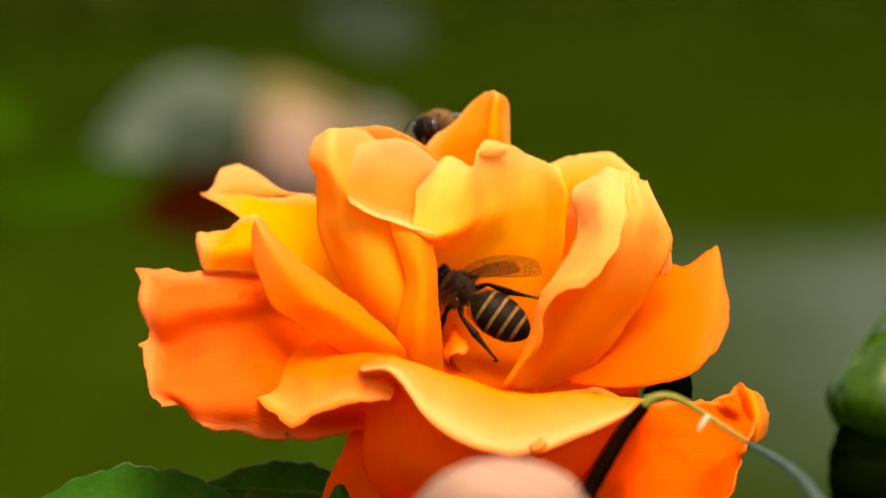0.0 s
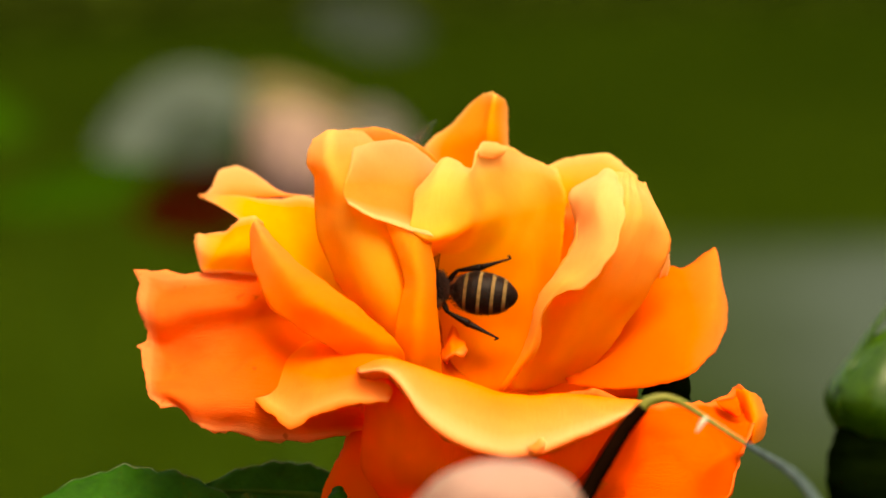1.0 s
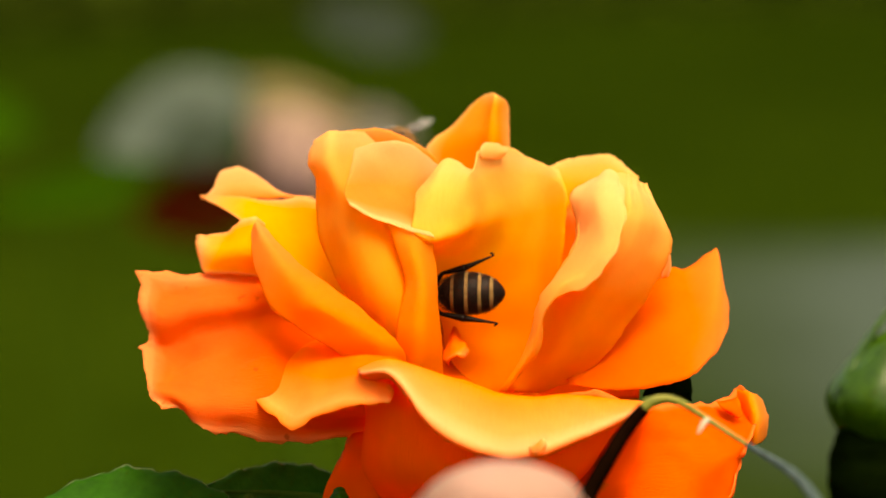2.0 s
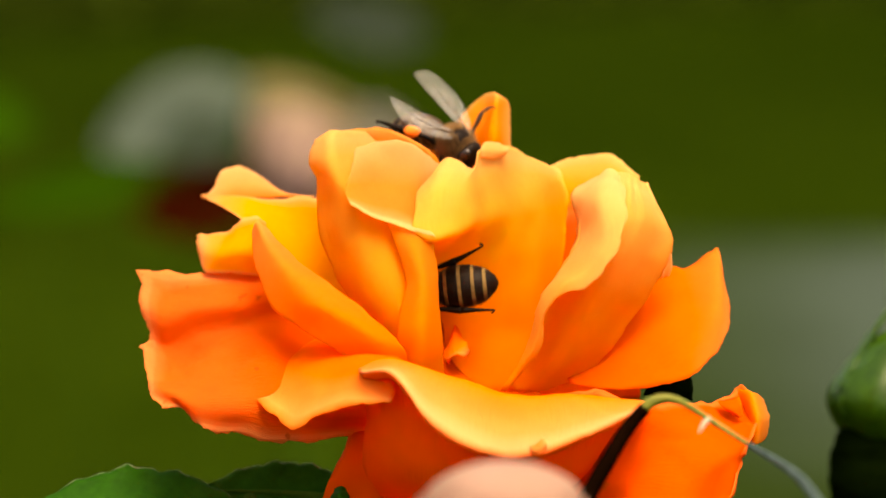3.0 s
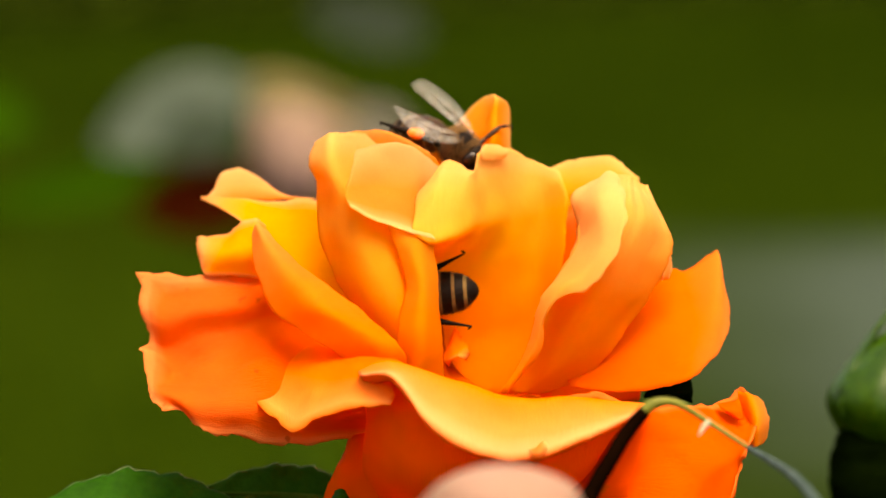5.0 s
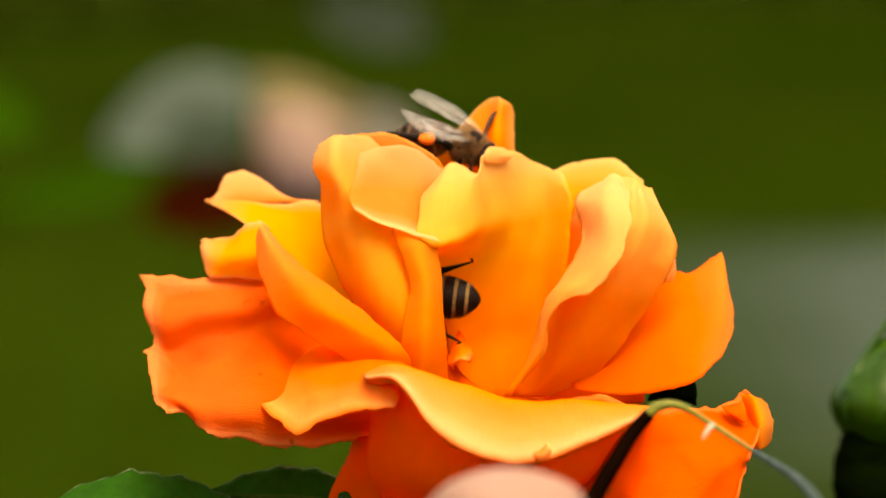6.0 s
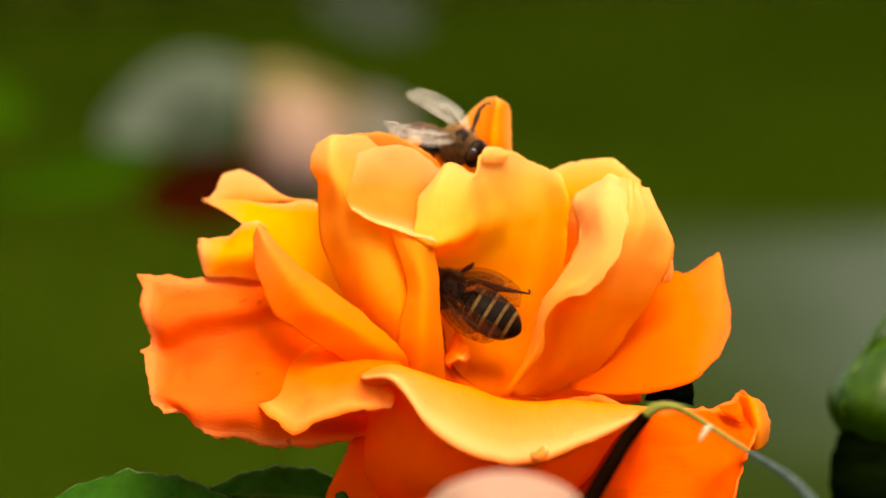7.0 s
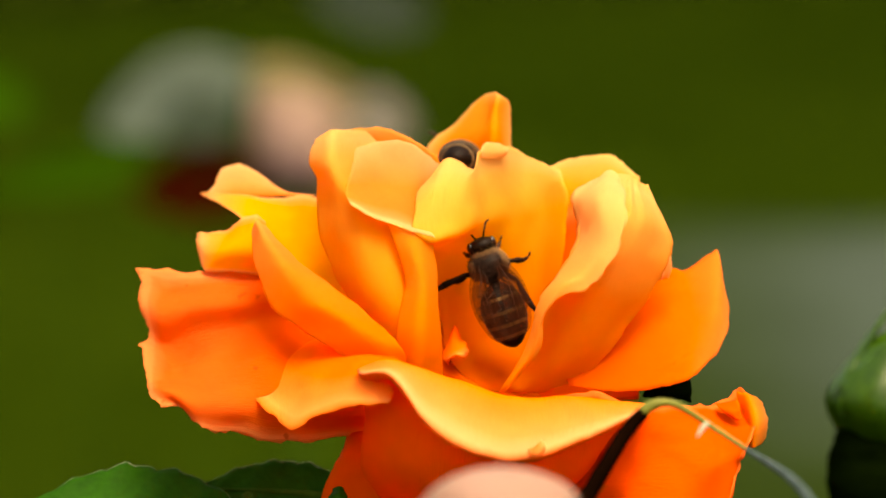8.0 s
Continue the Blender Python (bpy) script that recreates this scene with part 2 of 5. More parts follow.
def paving_material():
    """Grey stone, its edges faded to lawn colour to fit the camera's soft view."""
    m, nt, n, p = material("paving")
    stone = ramp(nt, noise_tex(nt, 4, 5), [(0.3, (0.0195, 0.0300, 0.0230)), (0.7, (0.0300, 0.0450, 0.0365))])
    lawn_tone = ramp(nt, noise_tex(nt, 6, 4), [(0.3, (0.0056, 0.0122, 0.0006)), (0.7, (0.0094, 0.0190, 0.0012))])
    tc, sep = n.new("ShaderNodeTexCoord"), n.new("ShaderNodeSeparateXYZ")
    nt.links.new(tc.outputs["Object"], sep.inputs[0])
    wild = noise_tex(nt, 2.2, 4)
    facs = []
    for axis, lo, hi in ((0, 0.27, 0.98), (1, 4.5, 5.7), (1, 7.9, 7.2)):
        r = n.new("ShaderNodeMapRange")
        r.inputs["From Min"].default_value, r.inputs["From Max"].default_value = lo, hi
        nt.links.new(sep.outputs[axis], r.inputs["Value"])
        facs.append(r.outputs[0])
    both = n.new("ShaderNodeMath")
    both.operation = "MULTIPLY"
    nt.links.new(facs[0], both.inputs[0])
    nt.links.new(facs[1], both.inputs[1])
    third = n.new("ShaderNodeMath")
    third.operation = "MULTIPLY"
    nt.links.new(both.outputs[0], third.inputs[0])
    nt.links.new(facs[2], third.inputs[1])
    total = n.new("ShaderNodeMath")
    total.operation = "MULTIPLY_ADD"
    total.inputs[1].default_value = 1.4
    total.use_clamp = True
    shift = n.new("ShaderNodeMath")
    shift.operation = "MULTIPLY_ADD"
    shift.inputs[1].default_value, shift.inputs[2].default_value = 0.8, -0.55
    nt.links.new(wild, shift.inputs[0])
    nt.links.new(third.outputs[0], total.inputs[0])
    nt.links.new(shift.outputs[0], total.inputs[2])
    nt.links.new(mix_color(nt, total.outputs[0], lawn_tone, stone), p.inputs["Base Color"])
    p.inputs["Roughness"].default_value = 0.9
    p.inputs["Specular IOR Level"].default_value = 0.02
    bump(nt, p, wild, 0.6, 0.004)
    return m


PAVING = paving_material()


def wing_material(name, a, b, alpha, gloss):
    m, nt, n, p = material(name)
    nt.links.new(ramp(nt, noise_tex(nt, 700, 3), [(0.3, a), (0.7, b)]), p.inputs["Base Color"])
    p.inputs["Roughness"].default_value, p.inputs["Alpha"].default_value = 0.38, alpha
    p.inputs["Specular IOR Level"].default_value = gloss
    bump(nt, p, noise_tex(nt, 1500, 2), 0.4, 0.0001)
    return m


# whitish base colour stands in for the sky's reflection on the film
WING = wing_material("wing_film", (0.34, 0.335, 0.32), (0.54, 0.54, 0.53), 0.15, 0.3)
WING_BROWN = wing_material("brown_wing_film", (0.022, 0.0035, 0.0008), (0.050, 0.010, 0.002), 0.42, 0.03)


# ---- mesh tools ----
def finish(bm, smooth=True):
    for f in bm.faces:
        f.smooth = smooth
    return bm


def mesh_of(name, bm, mat):
    me = bpy.data.meshes.new(name)
    bm.to_mesh(me)
    bm.free()
    me.materials.append(mat)
    return me


def part(name, bm, mat, parent, label=""):
    ob = new(name, mesh_of(name, bm, mat))
    ob.parent = parent
    return tagged(ob, label)


def thing(name, label, category, m=None, group="", kind=""):
    ob = new(name)
    ob.empty_display_size = 0.01
    if m is not None:
        ob.matrix_basis = m
    return tagged(ob, label, category, group, kind)


def spline(pts, t):
    """A smooth curve through the points, t from 0 to 1."""
    k = len(pts) - 1
    s = min(max(t, 0.0), 1.0) * k
    i = min(int(s), k - 1)
    f = s - i
    p1, p2 = pts[i], pts[i + 1]
    p0 = pts[i - 1] if i > 0 else p1 * 2 - p2
    p3 = pts[i + 2] if i + 2 <= k else p2 * 2 - p1
    return 0.5 * (2 * p1 + (p2 - p0) * f + (2 * p0 - 5 * p1 + 4 * p2 - p3) * f * f + (3 * p1 - p0 - 3 * p2 + p3) * f ** 3)


def sheet(ribs, thick=0.2, across=30, along=30, ruffle=0.3, seed=0, crease=0.22, pleat=0.0):
    """A curved blade laid through ribs that run from its claw to its rim, in millimetres, with two faces and a rounded edge."""
    ribs = [[Vector(p) for p in r] for r in ribs]
    pts, nor = [], []
    for a in range(along + 1):
        va = a / along
        row = []
        cross = [spline([rib[k] for rib in ribs], va) for k in range(len(ribs[0]))]
        for c in range(across + 1):
            uc = c / across
            p = spline(cross, uc)
            edge = max(0.0, va * 1.6 - 0.6) + 0.5 * abs(2 * uc - 1) ** 3
            q = p * 0.11 + Vector((seed * 3.1, seed * 1.7, seed))
            p = p + noise.noise_vector(q) * ruffle * (0.5 + edge)
            p = p + noise.noise_vector(q * 2.3 + Vector((7, 3, 1))) * crease
            p = p + noise.noise_vector(q * 4.3) * ruffle * 0.28 * (0.3 + edge)
            if min(a, along - a, c, across - c) == 0:
                p = p + noise.noise_vector(q * 11.0) * ruffle * 0.6
            if pleat:                         # fine folds that run in from the rim
                p = p + Vector((0.2, -1, 0.2)) * pleat * max(0.0, va * 2 - 1) ** 1.5 * noise.noise(Vector((uc * 13 + seed, va * 1.2, 5)))
            row.append(p)
        pts.append(row)
    for a in range(along + 1):
        row = []
        for c in range(across + 1):
            da = pts[min(a + 1, along)][c] - pts[max(a - 1, 0)][c]
            dc = pts[a][min(c + 1, across)] - pts[a][max(c - 1, 0)]
            nn = da.cross(dc)
            row.append(nn.normalized() if nn.length > 1e-9 else Vector((0, -1, 0)))
        nor.append(row)
    bm = bmesh.new()
    uvl = bm.loops.layers.uv.new("UVMap")
    coord = {}

    def lay(side, a, c):
        rim = min(a, along - a, c, across - c)
        th = thick * (0.22 if rim == 0 else 0.5)
        v = bm.verts.new((pts[a][c] + nor[a][c] * th * side) * MM)
        coord[v] = (c / across, a / along)
        return v

    top = [[lay(1, a, c) for c in range(across + 1)] for a in range(along + 1)]
    low = [[lay(-1, a, c) for c in range(across + 1)] for a in range(along + 1)]
    for a in range(along):
        for c in range(across):
            bm.faces.new((top[a][c], top[a][c + 1], top[a + 1][c + 1], top[a + 1][c]))
            bm.faces.new((low[a][c], low[a + 1][c], low[a + 1][c + 1], low[a][c + 1]))
    ring = [(0, c) for c in range(across)] + [(a, across) for a in range(along)] + [(along, c) for c in range(across, 0, -1)] + [(a, 0) for a in range(along, 0, -1)]
    for (a, c), (a2, c2) in zip(ring, ring[1:] + ring[:1]):
        bm.faces.new((top[a][c], low[a][c], low[a2][c2], top[a2][c2]))
    for f in bm.faces:
        for lp in f.loops:
            lp[uvl].uv = coord[lp.vert]
    bmesh.ops.recalc_face_normals(bm, faces=bm.faces)
    return finish(bm)


def tube(path, radii, sides=10, steps=24, wobble=0.0, flat=1.0):
    """A round rod along a smooth path (millimetres), its ends closed to points."""
    path = [Vector(p) for p in path]
    rads = [Vector((r, 0, 0)) for r in radii]
    bm = bmesh.new()
    rings, side = [], None
    for i in range(steps + 1):
        t = i / steps
        p = spline(path, t)
        d = (spline(path, min(1, t + 0.01)) - spline(path, max(0, t - 0.01))).normalized()
        if side is None:
            side = d.cross(Vector((0.1, 0.3, 1))).normalized()
        side = (side - d * side.dot(d)).normalized()
        up = d.cross(side)
        r = max(spline(rads, t).x, 0.01)
        ring = []
        for k in range(sides):
            a = 2 * math.pi * k / sides
            rr = r * (1 + wobble * noise.noise(p * 0.5 + Vector((k, 0, 0))))
            ring.append(bm.verts.new((p + (side * math.cos(a) + up * math.sin(a) * flat) * rr) * MM))
        rings.append(ring)
    for r0, r1 in zip(rings, rings[1:]):
        for k in range(sides):
            bm.faces.new((r0[k], r0[(k + 1) % sides], r1[(k + 1) % sides], r1[k]))
    bm.faces.new(rings[0][::-1])
    bm.faces.new(rings[-1])
    bmesh.ops.recalc_face_normals(bm, faces=bm.faces)
    return finish(bm)


def lathe(profile, sides=28, steps=30, squash=(1, 1), wobble=0.0, seed=0):
    """A body turned round the x axis: profile of (x, radius) in millimetres."""
    prof = [Vector((x, r, 0)) for x, r in profile]
    bm = bmesh.new()
    rings = []
    for i in range(steps + 1):
        q = spline(prof, i / steps)
        r = max(q.y, 0.01)
        ring = []
        for k in range(sides):
            a = 2 * math.pi * k / sides
            rr = r * (1 + wobble * noise.noise(Vector((q.x * 0.6 + seed, math.cos(a) * 1.4, math.sin(a) * 1.4))))
            ring.append(bm.verts.new(Vector((q.x, math.cos(a) * rr * squash[0], math.sin(a) * rr * squash[1])) * MM))
        rings.append(ring)
    for r0, r1 in zip(rings, rings[1:]):
        for k in range(sides):
            bm.faces.new((r0[k], r0[(k + 1) % sides], r1[(k + 1) % sides], r1[k]))
    bm.faces.new(rings[0][::-1])
    bm.faces.new(rings[-1])
    bmesh.ops.recalc_face_normals(bm, faces=bm.faces)
    return finish(bm)


def leaf_blade(length, width, teeth=9, bend=0.15, fold=0.2, seed=0):
    """A serrated rose leaflet along x with a sunken midrib, in millimetres."""
    rows = leaf_rows(length, width, teeth, bend, fold, seed)
    bm = bmesh.new()
    n, w = teeth * 4, 6
    vt = [[bm.verts.new(Vector(p) * MM) for p in r] for r in rows]
    vb = [[bm.verts.new((Vector(p) - Vector((0, 0, 0.28))) * MM) for p in r] for r in rows]
    m = 2 * w
    for i in range(n):
        for k in range(m):
            bm.faces.new((vt[i][k], vt[i][k + 1], vt[i + 1][k + 1], vt[i + 1][k]))
            bm.faces.new((vb[i][k], vb[i + 1][k], vb[i + 1][k + 1], vb[i][k + 1]))
        bm.faces.new((vt[i][0], vt[i + 1][0], vb[i + 1][0], vb[i][0]))
        bm.faces.new((vt[i][m], vb[i][m], vb[i + 1][m], vt[i + 1][m]))
    bmesh.ops.recalc_face_normals(bm, faces=bm.faces)
    return finish(bm)


def leaf_rows(length, width, teeth, bend, fold, seed):
    """Cross rows of points over a leaflet, from its stalk to its tip."""
    n, w = teeth * 4, 6
    rows = []
    for i in range(n + 1):
        t = i / n
        half = width * 0.5 * (math.sin(math.pi * min(1, t ** 0.85)) ** 0.75 if 0 < t < 1 else 0.02)
        tooth = 1 - 0.09 * ((t * teeth) % 1.0)
        row = []
        for k in range(-w, w + 1):
            s = k / w
            y = s * half * (tooth if abs(k) == w else 1)
            x = t * length + (abs(s) ** 2) * 0.02 * length
            z = fold * abs(y) - bend * length * (t - 0.3) ** 2 + 0.25 * math.sin(t * teeth * 3.1 + abs(s) * 5) * abs(s)
            z += noise.noise(Vector((x * 0.15, y * 0.15, seed))) * 0.6
            row.append((x, y, z))
        rows.append(row)
    return rows


# ---- ground and distance ----
def ground():
    bm = bmesh.new()
    n, size = 60, 1500.0
    vs = []
    for i in range(n + 1):
        row = []
        for j in range(n + 1):
            u, v = 2 * i / n - 1, 2 * j / n - 1
            x, y = size * u * abs(u) ** 3, size * v * abs(v) ** 3
            row.append(bm.verts.new((x, y + 6, 0.015 * noise.noise(Vector((x, y, 0)) * 0.4))))
        vs.append(row)
    for i in range(n):
        for j in range(n):
            bm.faces.new((vs[i][j], vs[i + 1][j], vs[i + 1][j + 1], vs[i][j + 1]))
    ob = new("ground", mesh_of("ground", finish(bm), GRASS))
    tagged(ob, "mown olive-green lawn, far out of focus", "lawn", kind="structure")


def paving():
    bm = bmesh.new()
    pts = [(0.30, 4.4), (3.2, 4.4), (3.8, 7.75), (0.35, 7.75)]
    lo = [bm.verts.new((x, y, -0.03)) for x, y in pts]
    hi = [bm.verts.new((x, y, 0.035)) for x, y in pts]
    bm.faces.new(hi)
    bm.faces.new(lo[::-1])
    for k in range(4):
        bm.faces.new((lo[k], lo[(k + 1) % 4], hi[(k + 1) % 4], hi[k]))
    bmesh.ops.recalc_face_normals(bm, faces=bm.faces)
    ob = new("pavement", mesh_of("pavement", bm, PAVING))
    tagged(ob, "grey stone paving beside the lawn, out of focus", "pavement", kind="structure")


def hedge():
    rnd = random.Random(5)
    verts, faces = [], []
    for i in range(6000):
        x, z = rnd.uniform(-3.2, 3.2), rnd.uniform(0.0, 1.9)
        y = 14.8 + 0.45 * x + 0.30 * noise.noise(Vector((x * 1.3, z * 1.3, 2))) + rnd.uniform(-0.12, 0.12)
        s = rnd.uniform(0.03, 0.06)
        m = Matrix.Translation((x, y, z)) @ Euler((rnd.uniform(0, 6), rnd.uniform(0, 6), rnd.uniform(0, 6))).to_matrix().to_4x4()
        b = len(verts)
        for p in ((-1, 0, 0), (0, -0.5, 0.1), (1, 0, 0), (0, 0.5, 0.1)):
            verts.append(m @ (Vector(p) * s))
        faces += [(b, b + 1, b + 2), (b, b + 2, b + 3)]
    for i in range(13):                       # dense core behind the leaves
        for x in (-3.3 + i * 0.55,):
            b = len(verts)
            verts += [Vector((x, 15.3 + 0.45 * x, 0)), Vector((x + 0.56, 15.3 + 0.45 * (x + 0.56), 0)), Vector((x + 0.56, 15.3 + 0.45 * (x + 0.56), 1.9)), Vector((x, 15.3 + 0.45 * x, 1.9)),
                      Vector((x, 16.0 + 0.45 * x, 0)), Vector((x + 0.56, 16.0 + 0.45 * (x + 0.56), 0)), Vector((x + 0.56, 16.0 + 0.45 * (x + 0.56), 1.9)), Vector((x, 16.0 + 0.45 * x, 1.9))]
            faces += [(b, b + 1, b + 2, b + 3), (b + 5, b + 4, b + 7, b + 6), (b + 3, b + 2, b + 6, b + 7)]
    me = bpy.data.meshes.new("hedge")
    me.from_pydata(verts, [], faces)
    me.materials.append(HEDGE)
    tagged(new("hedge", me), "dark olive-green hedge far behind the flowers", "hedge", kind="stuff")


ground()
paving()
hedge()


# ---- the orange rose ----
rose = thing("orange_rose", "large open orange garden rose with ruffled golden petals", "rose", VIEW)


def petal(mat, ribs, label="", seed=0, **kw):
    return part("petal", sheet(ribs, seed=seed, **kw), mat, rose, label)


# the heart, hidden below the cup, its shade put into the colour
petal(PETAL_HEART_SHADE, [
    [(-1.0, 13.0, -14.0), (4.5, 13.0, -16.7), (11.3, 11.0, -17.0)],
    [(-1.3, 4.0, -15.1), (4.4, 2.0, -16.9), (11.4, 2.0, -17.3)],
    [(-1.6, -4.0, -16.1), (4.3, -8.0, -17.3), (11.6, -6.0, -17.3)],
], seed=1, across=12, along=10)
# hidden back wall of the cup
petal(PETAL_ORANGE, [
    [(-9.9, 12.0, -18.8), (1.1, 16.0, -18.9), (12.2, 16.0, -18.9), (23.5, 9.0, -18.0)],
    [(-11.3, 15.0, -11.0), (1.1, 19.0, -12.5), (12.3, 19.0, -12.5), (23.7, 11.0, -12.2)],
    [(-9.9, 15.0, -5.5), (-0.3, 18.0, -6.9), (12.2, 18.0, -6.9), (22.3, 12.0, -6.8)],
], seed=30, across=20, along=20)
# broad front petal, its rim rolled out and down; outer face carries painted shade
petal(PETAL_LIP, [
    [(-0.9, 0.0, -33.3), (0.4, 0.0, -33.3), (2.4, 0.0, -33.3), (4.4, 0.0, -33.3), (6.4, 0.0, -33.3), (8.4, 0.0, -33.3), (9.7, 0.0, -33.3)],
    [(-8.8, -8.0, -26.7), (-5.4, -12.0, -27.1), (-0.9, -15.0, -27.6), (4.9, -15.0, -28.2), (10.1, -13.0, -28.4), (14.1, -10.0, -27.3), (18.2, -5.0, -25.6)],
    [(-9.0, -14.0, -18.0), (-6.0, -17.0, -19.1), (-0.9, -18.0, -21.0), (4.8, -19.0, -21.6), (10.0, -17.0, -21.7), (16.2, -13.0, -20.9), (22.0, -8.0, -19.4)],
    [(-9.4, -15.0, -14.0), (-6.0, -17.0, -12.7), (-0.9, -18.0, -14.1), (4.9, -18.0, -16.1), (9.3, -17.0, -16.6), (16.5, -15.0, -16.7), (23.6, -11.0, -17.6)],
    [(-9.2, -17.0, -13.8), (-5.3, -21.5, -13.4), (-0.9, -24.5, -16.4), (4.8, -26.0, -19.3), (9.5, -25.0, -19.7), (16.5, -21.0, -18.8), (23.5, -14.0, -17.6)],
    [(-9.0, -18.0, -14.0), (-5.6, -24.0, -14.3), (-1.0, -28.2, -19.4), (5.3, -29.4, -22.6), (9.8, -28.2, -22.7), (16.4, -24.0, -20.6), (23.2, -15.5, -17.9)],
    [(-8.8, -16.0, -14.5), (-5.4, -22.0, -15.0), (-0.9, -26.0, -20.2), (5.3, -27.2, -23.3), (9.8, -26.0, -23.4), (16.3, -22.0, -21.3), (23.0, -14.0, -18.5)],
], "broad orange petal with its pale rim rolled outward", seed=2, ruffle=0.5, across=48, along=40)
petal(PETAL_PEACH, [
    [(9.3, -28.2, -21.6), (10.0, -28.4, -21.4), (11.0, -28.2, -20.6)],
    [(9.4, -28.6, -22.2), (10.2, -29.0, -22.1), (11.3, -28.6, -21.4)],
    [(9.7, -28.0, -22.6), (10.6, -28.4, -22.5), (11.2, -28.0, -22.1)],
], "small torn flap on the rolled rim", seed=37, across=10, along=8, ruffle=0.2)
# low right petal, darkened in colour for the shadow of lip and twig
petal(PETAL_LOWER_SHADE, [
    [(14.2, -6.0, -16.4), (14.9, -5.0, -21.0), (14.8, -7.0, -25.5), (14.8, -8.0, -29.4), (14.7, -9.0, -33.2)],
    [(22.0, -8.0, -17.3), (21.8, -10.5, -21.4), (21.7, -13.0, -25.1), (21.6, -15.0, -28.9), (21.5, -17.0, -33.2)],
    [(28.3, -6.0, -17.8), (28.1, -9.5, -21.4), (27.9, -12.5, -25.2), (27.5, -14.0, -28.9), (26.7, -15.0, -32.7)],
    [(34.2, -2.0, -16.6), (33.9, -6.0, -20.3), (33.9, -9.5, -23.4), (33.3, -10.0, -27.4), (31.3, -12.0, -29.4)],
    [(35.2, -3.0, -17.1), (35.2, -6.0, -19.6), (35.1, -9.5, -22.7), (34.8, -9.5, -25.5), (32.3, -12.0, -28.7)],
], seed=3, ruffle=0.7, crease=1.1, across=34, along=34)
petal(PETAL_CUP, [
    [(34.0, -2.0, -16.5), (35.0, -5.0, -19.7), (35.2, -6.0, -22.8)],
    [(35.6, -5.0, -16.5), (36.2, -8.0, -19.6), (36.2, -8.0, -22.8)],
    [(37.3, -3.0, -17.5), (37.7, -5.0, -19.8), (37.5, -5.0, -21.9)],
], "curled corner of a low petal", seed=4, across=16, along=12)
# strip added over a dark gap, the gap's shade put into its red
petal(PETAL_RED_SHADE, [
    [(31.9, -5.2, -17.8), (32.9, -5.4, -17.6), (34.2, -5.0, -17.2)],
    [(32.4, -7.0, -18.4), (33.4, -7.6, -18.4), (34.6, -7.2, -18.0)],
    [(33.8, -7.2, -19.1), (34.3, -7.8, -19.3), (34.8, -7.6, -19.2)],
], "red strip standing for the shaded gap by the curled corner", seed=33, across=10, along=8)
# low left petal under the lobes, its shadow put into the red
petal(PETAL_RED_SHADE, [
    [(-11.5, -2.0, -21.8), (-8.8, -6.0, -21.0), (-4.2, -8.0, -20.9), (1.0, -8.0, -22.2)],
    [(-12.9, -2.0, -25.8), (-8.8, -6.0, -25.6), (-3.5, -8.0, -26.1), (2.4, -8.0, -26.7)],
    [(-14.5, 0.0, -29.9), (-9.5, -4.0, -30.3), (-2.9, -6.0, -30.8), (3.0, -6.0, -30.8)],
], seed=5, across=20, along=16)
# great wavy left petal
petal(PETAL_DEEP, [
    [(-9.7, 6.0, -8.0), (-9.7, 3.4, -10.7), (-9.6, 0.0, -13.3), (-9.5, -4.0, -15.8), (-8.8, -6.0, -19.0), (-8.9, 0.0, -21.6)],
    [(-17.9, 8.0, -3.3), (-19.0, 3.6, -6.1), (-19.1, 3.3, -9.1), (-19.5, -1.4, -12.5), (-18.6, -7.4, -17.6), (-16.2, -7.0, -22.2)],
    [(-24.1, 8.4, -2.7), (-24.4, 3.5, -6.3), (-24.5, 4.0, -9.6), (-24.9, 1.0, -13.2), (-23.8, -7.4, -17.3), (-22.2, -7.4, -22.1)],
    [(-30.2, 8.3, -2.7), (-30.1, 3.3, -7.1), (-30.0, 4.5, -10.7), (-29.4, 3.0, -13.6), (-28.6, -7.4, -17.0), (-27.7, -8.0, -20.9)],
    [(-33.2, 8.3, -2.9), (-33.2, 3.7, -7.9), (-33.4, 5.2, -11.6), (-32.5, 3.0, -14.6), (-32.4, -6.5, -16.3), (-30.5, -7.0, -18.2)],
    [(-36.9, 8.0, -2.5), (-36.0, 5.0, -7.3), (-35.2, 5.0, -10.7), (-36.1, 3.4, -12.3), (-34.0, -5.0, -16.3), (-32.6, -8.0, -18.1)],
], "wide wavy orange petal with a frilled edge", seed=6, across=52, along=44, ruffle=0.6, crease=0.5)
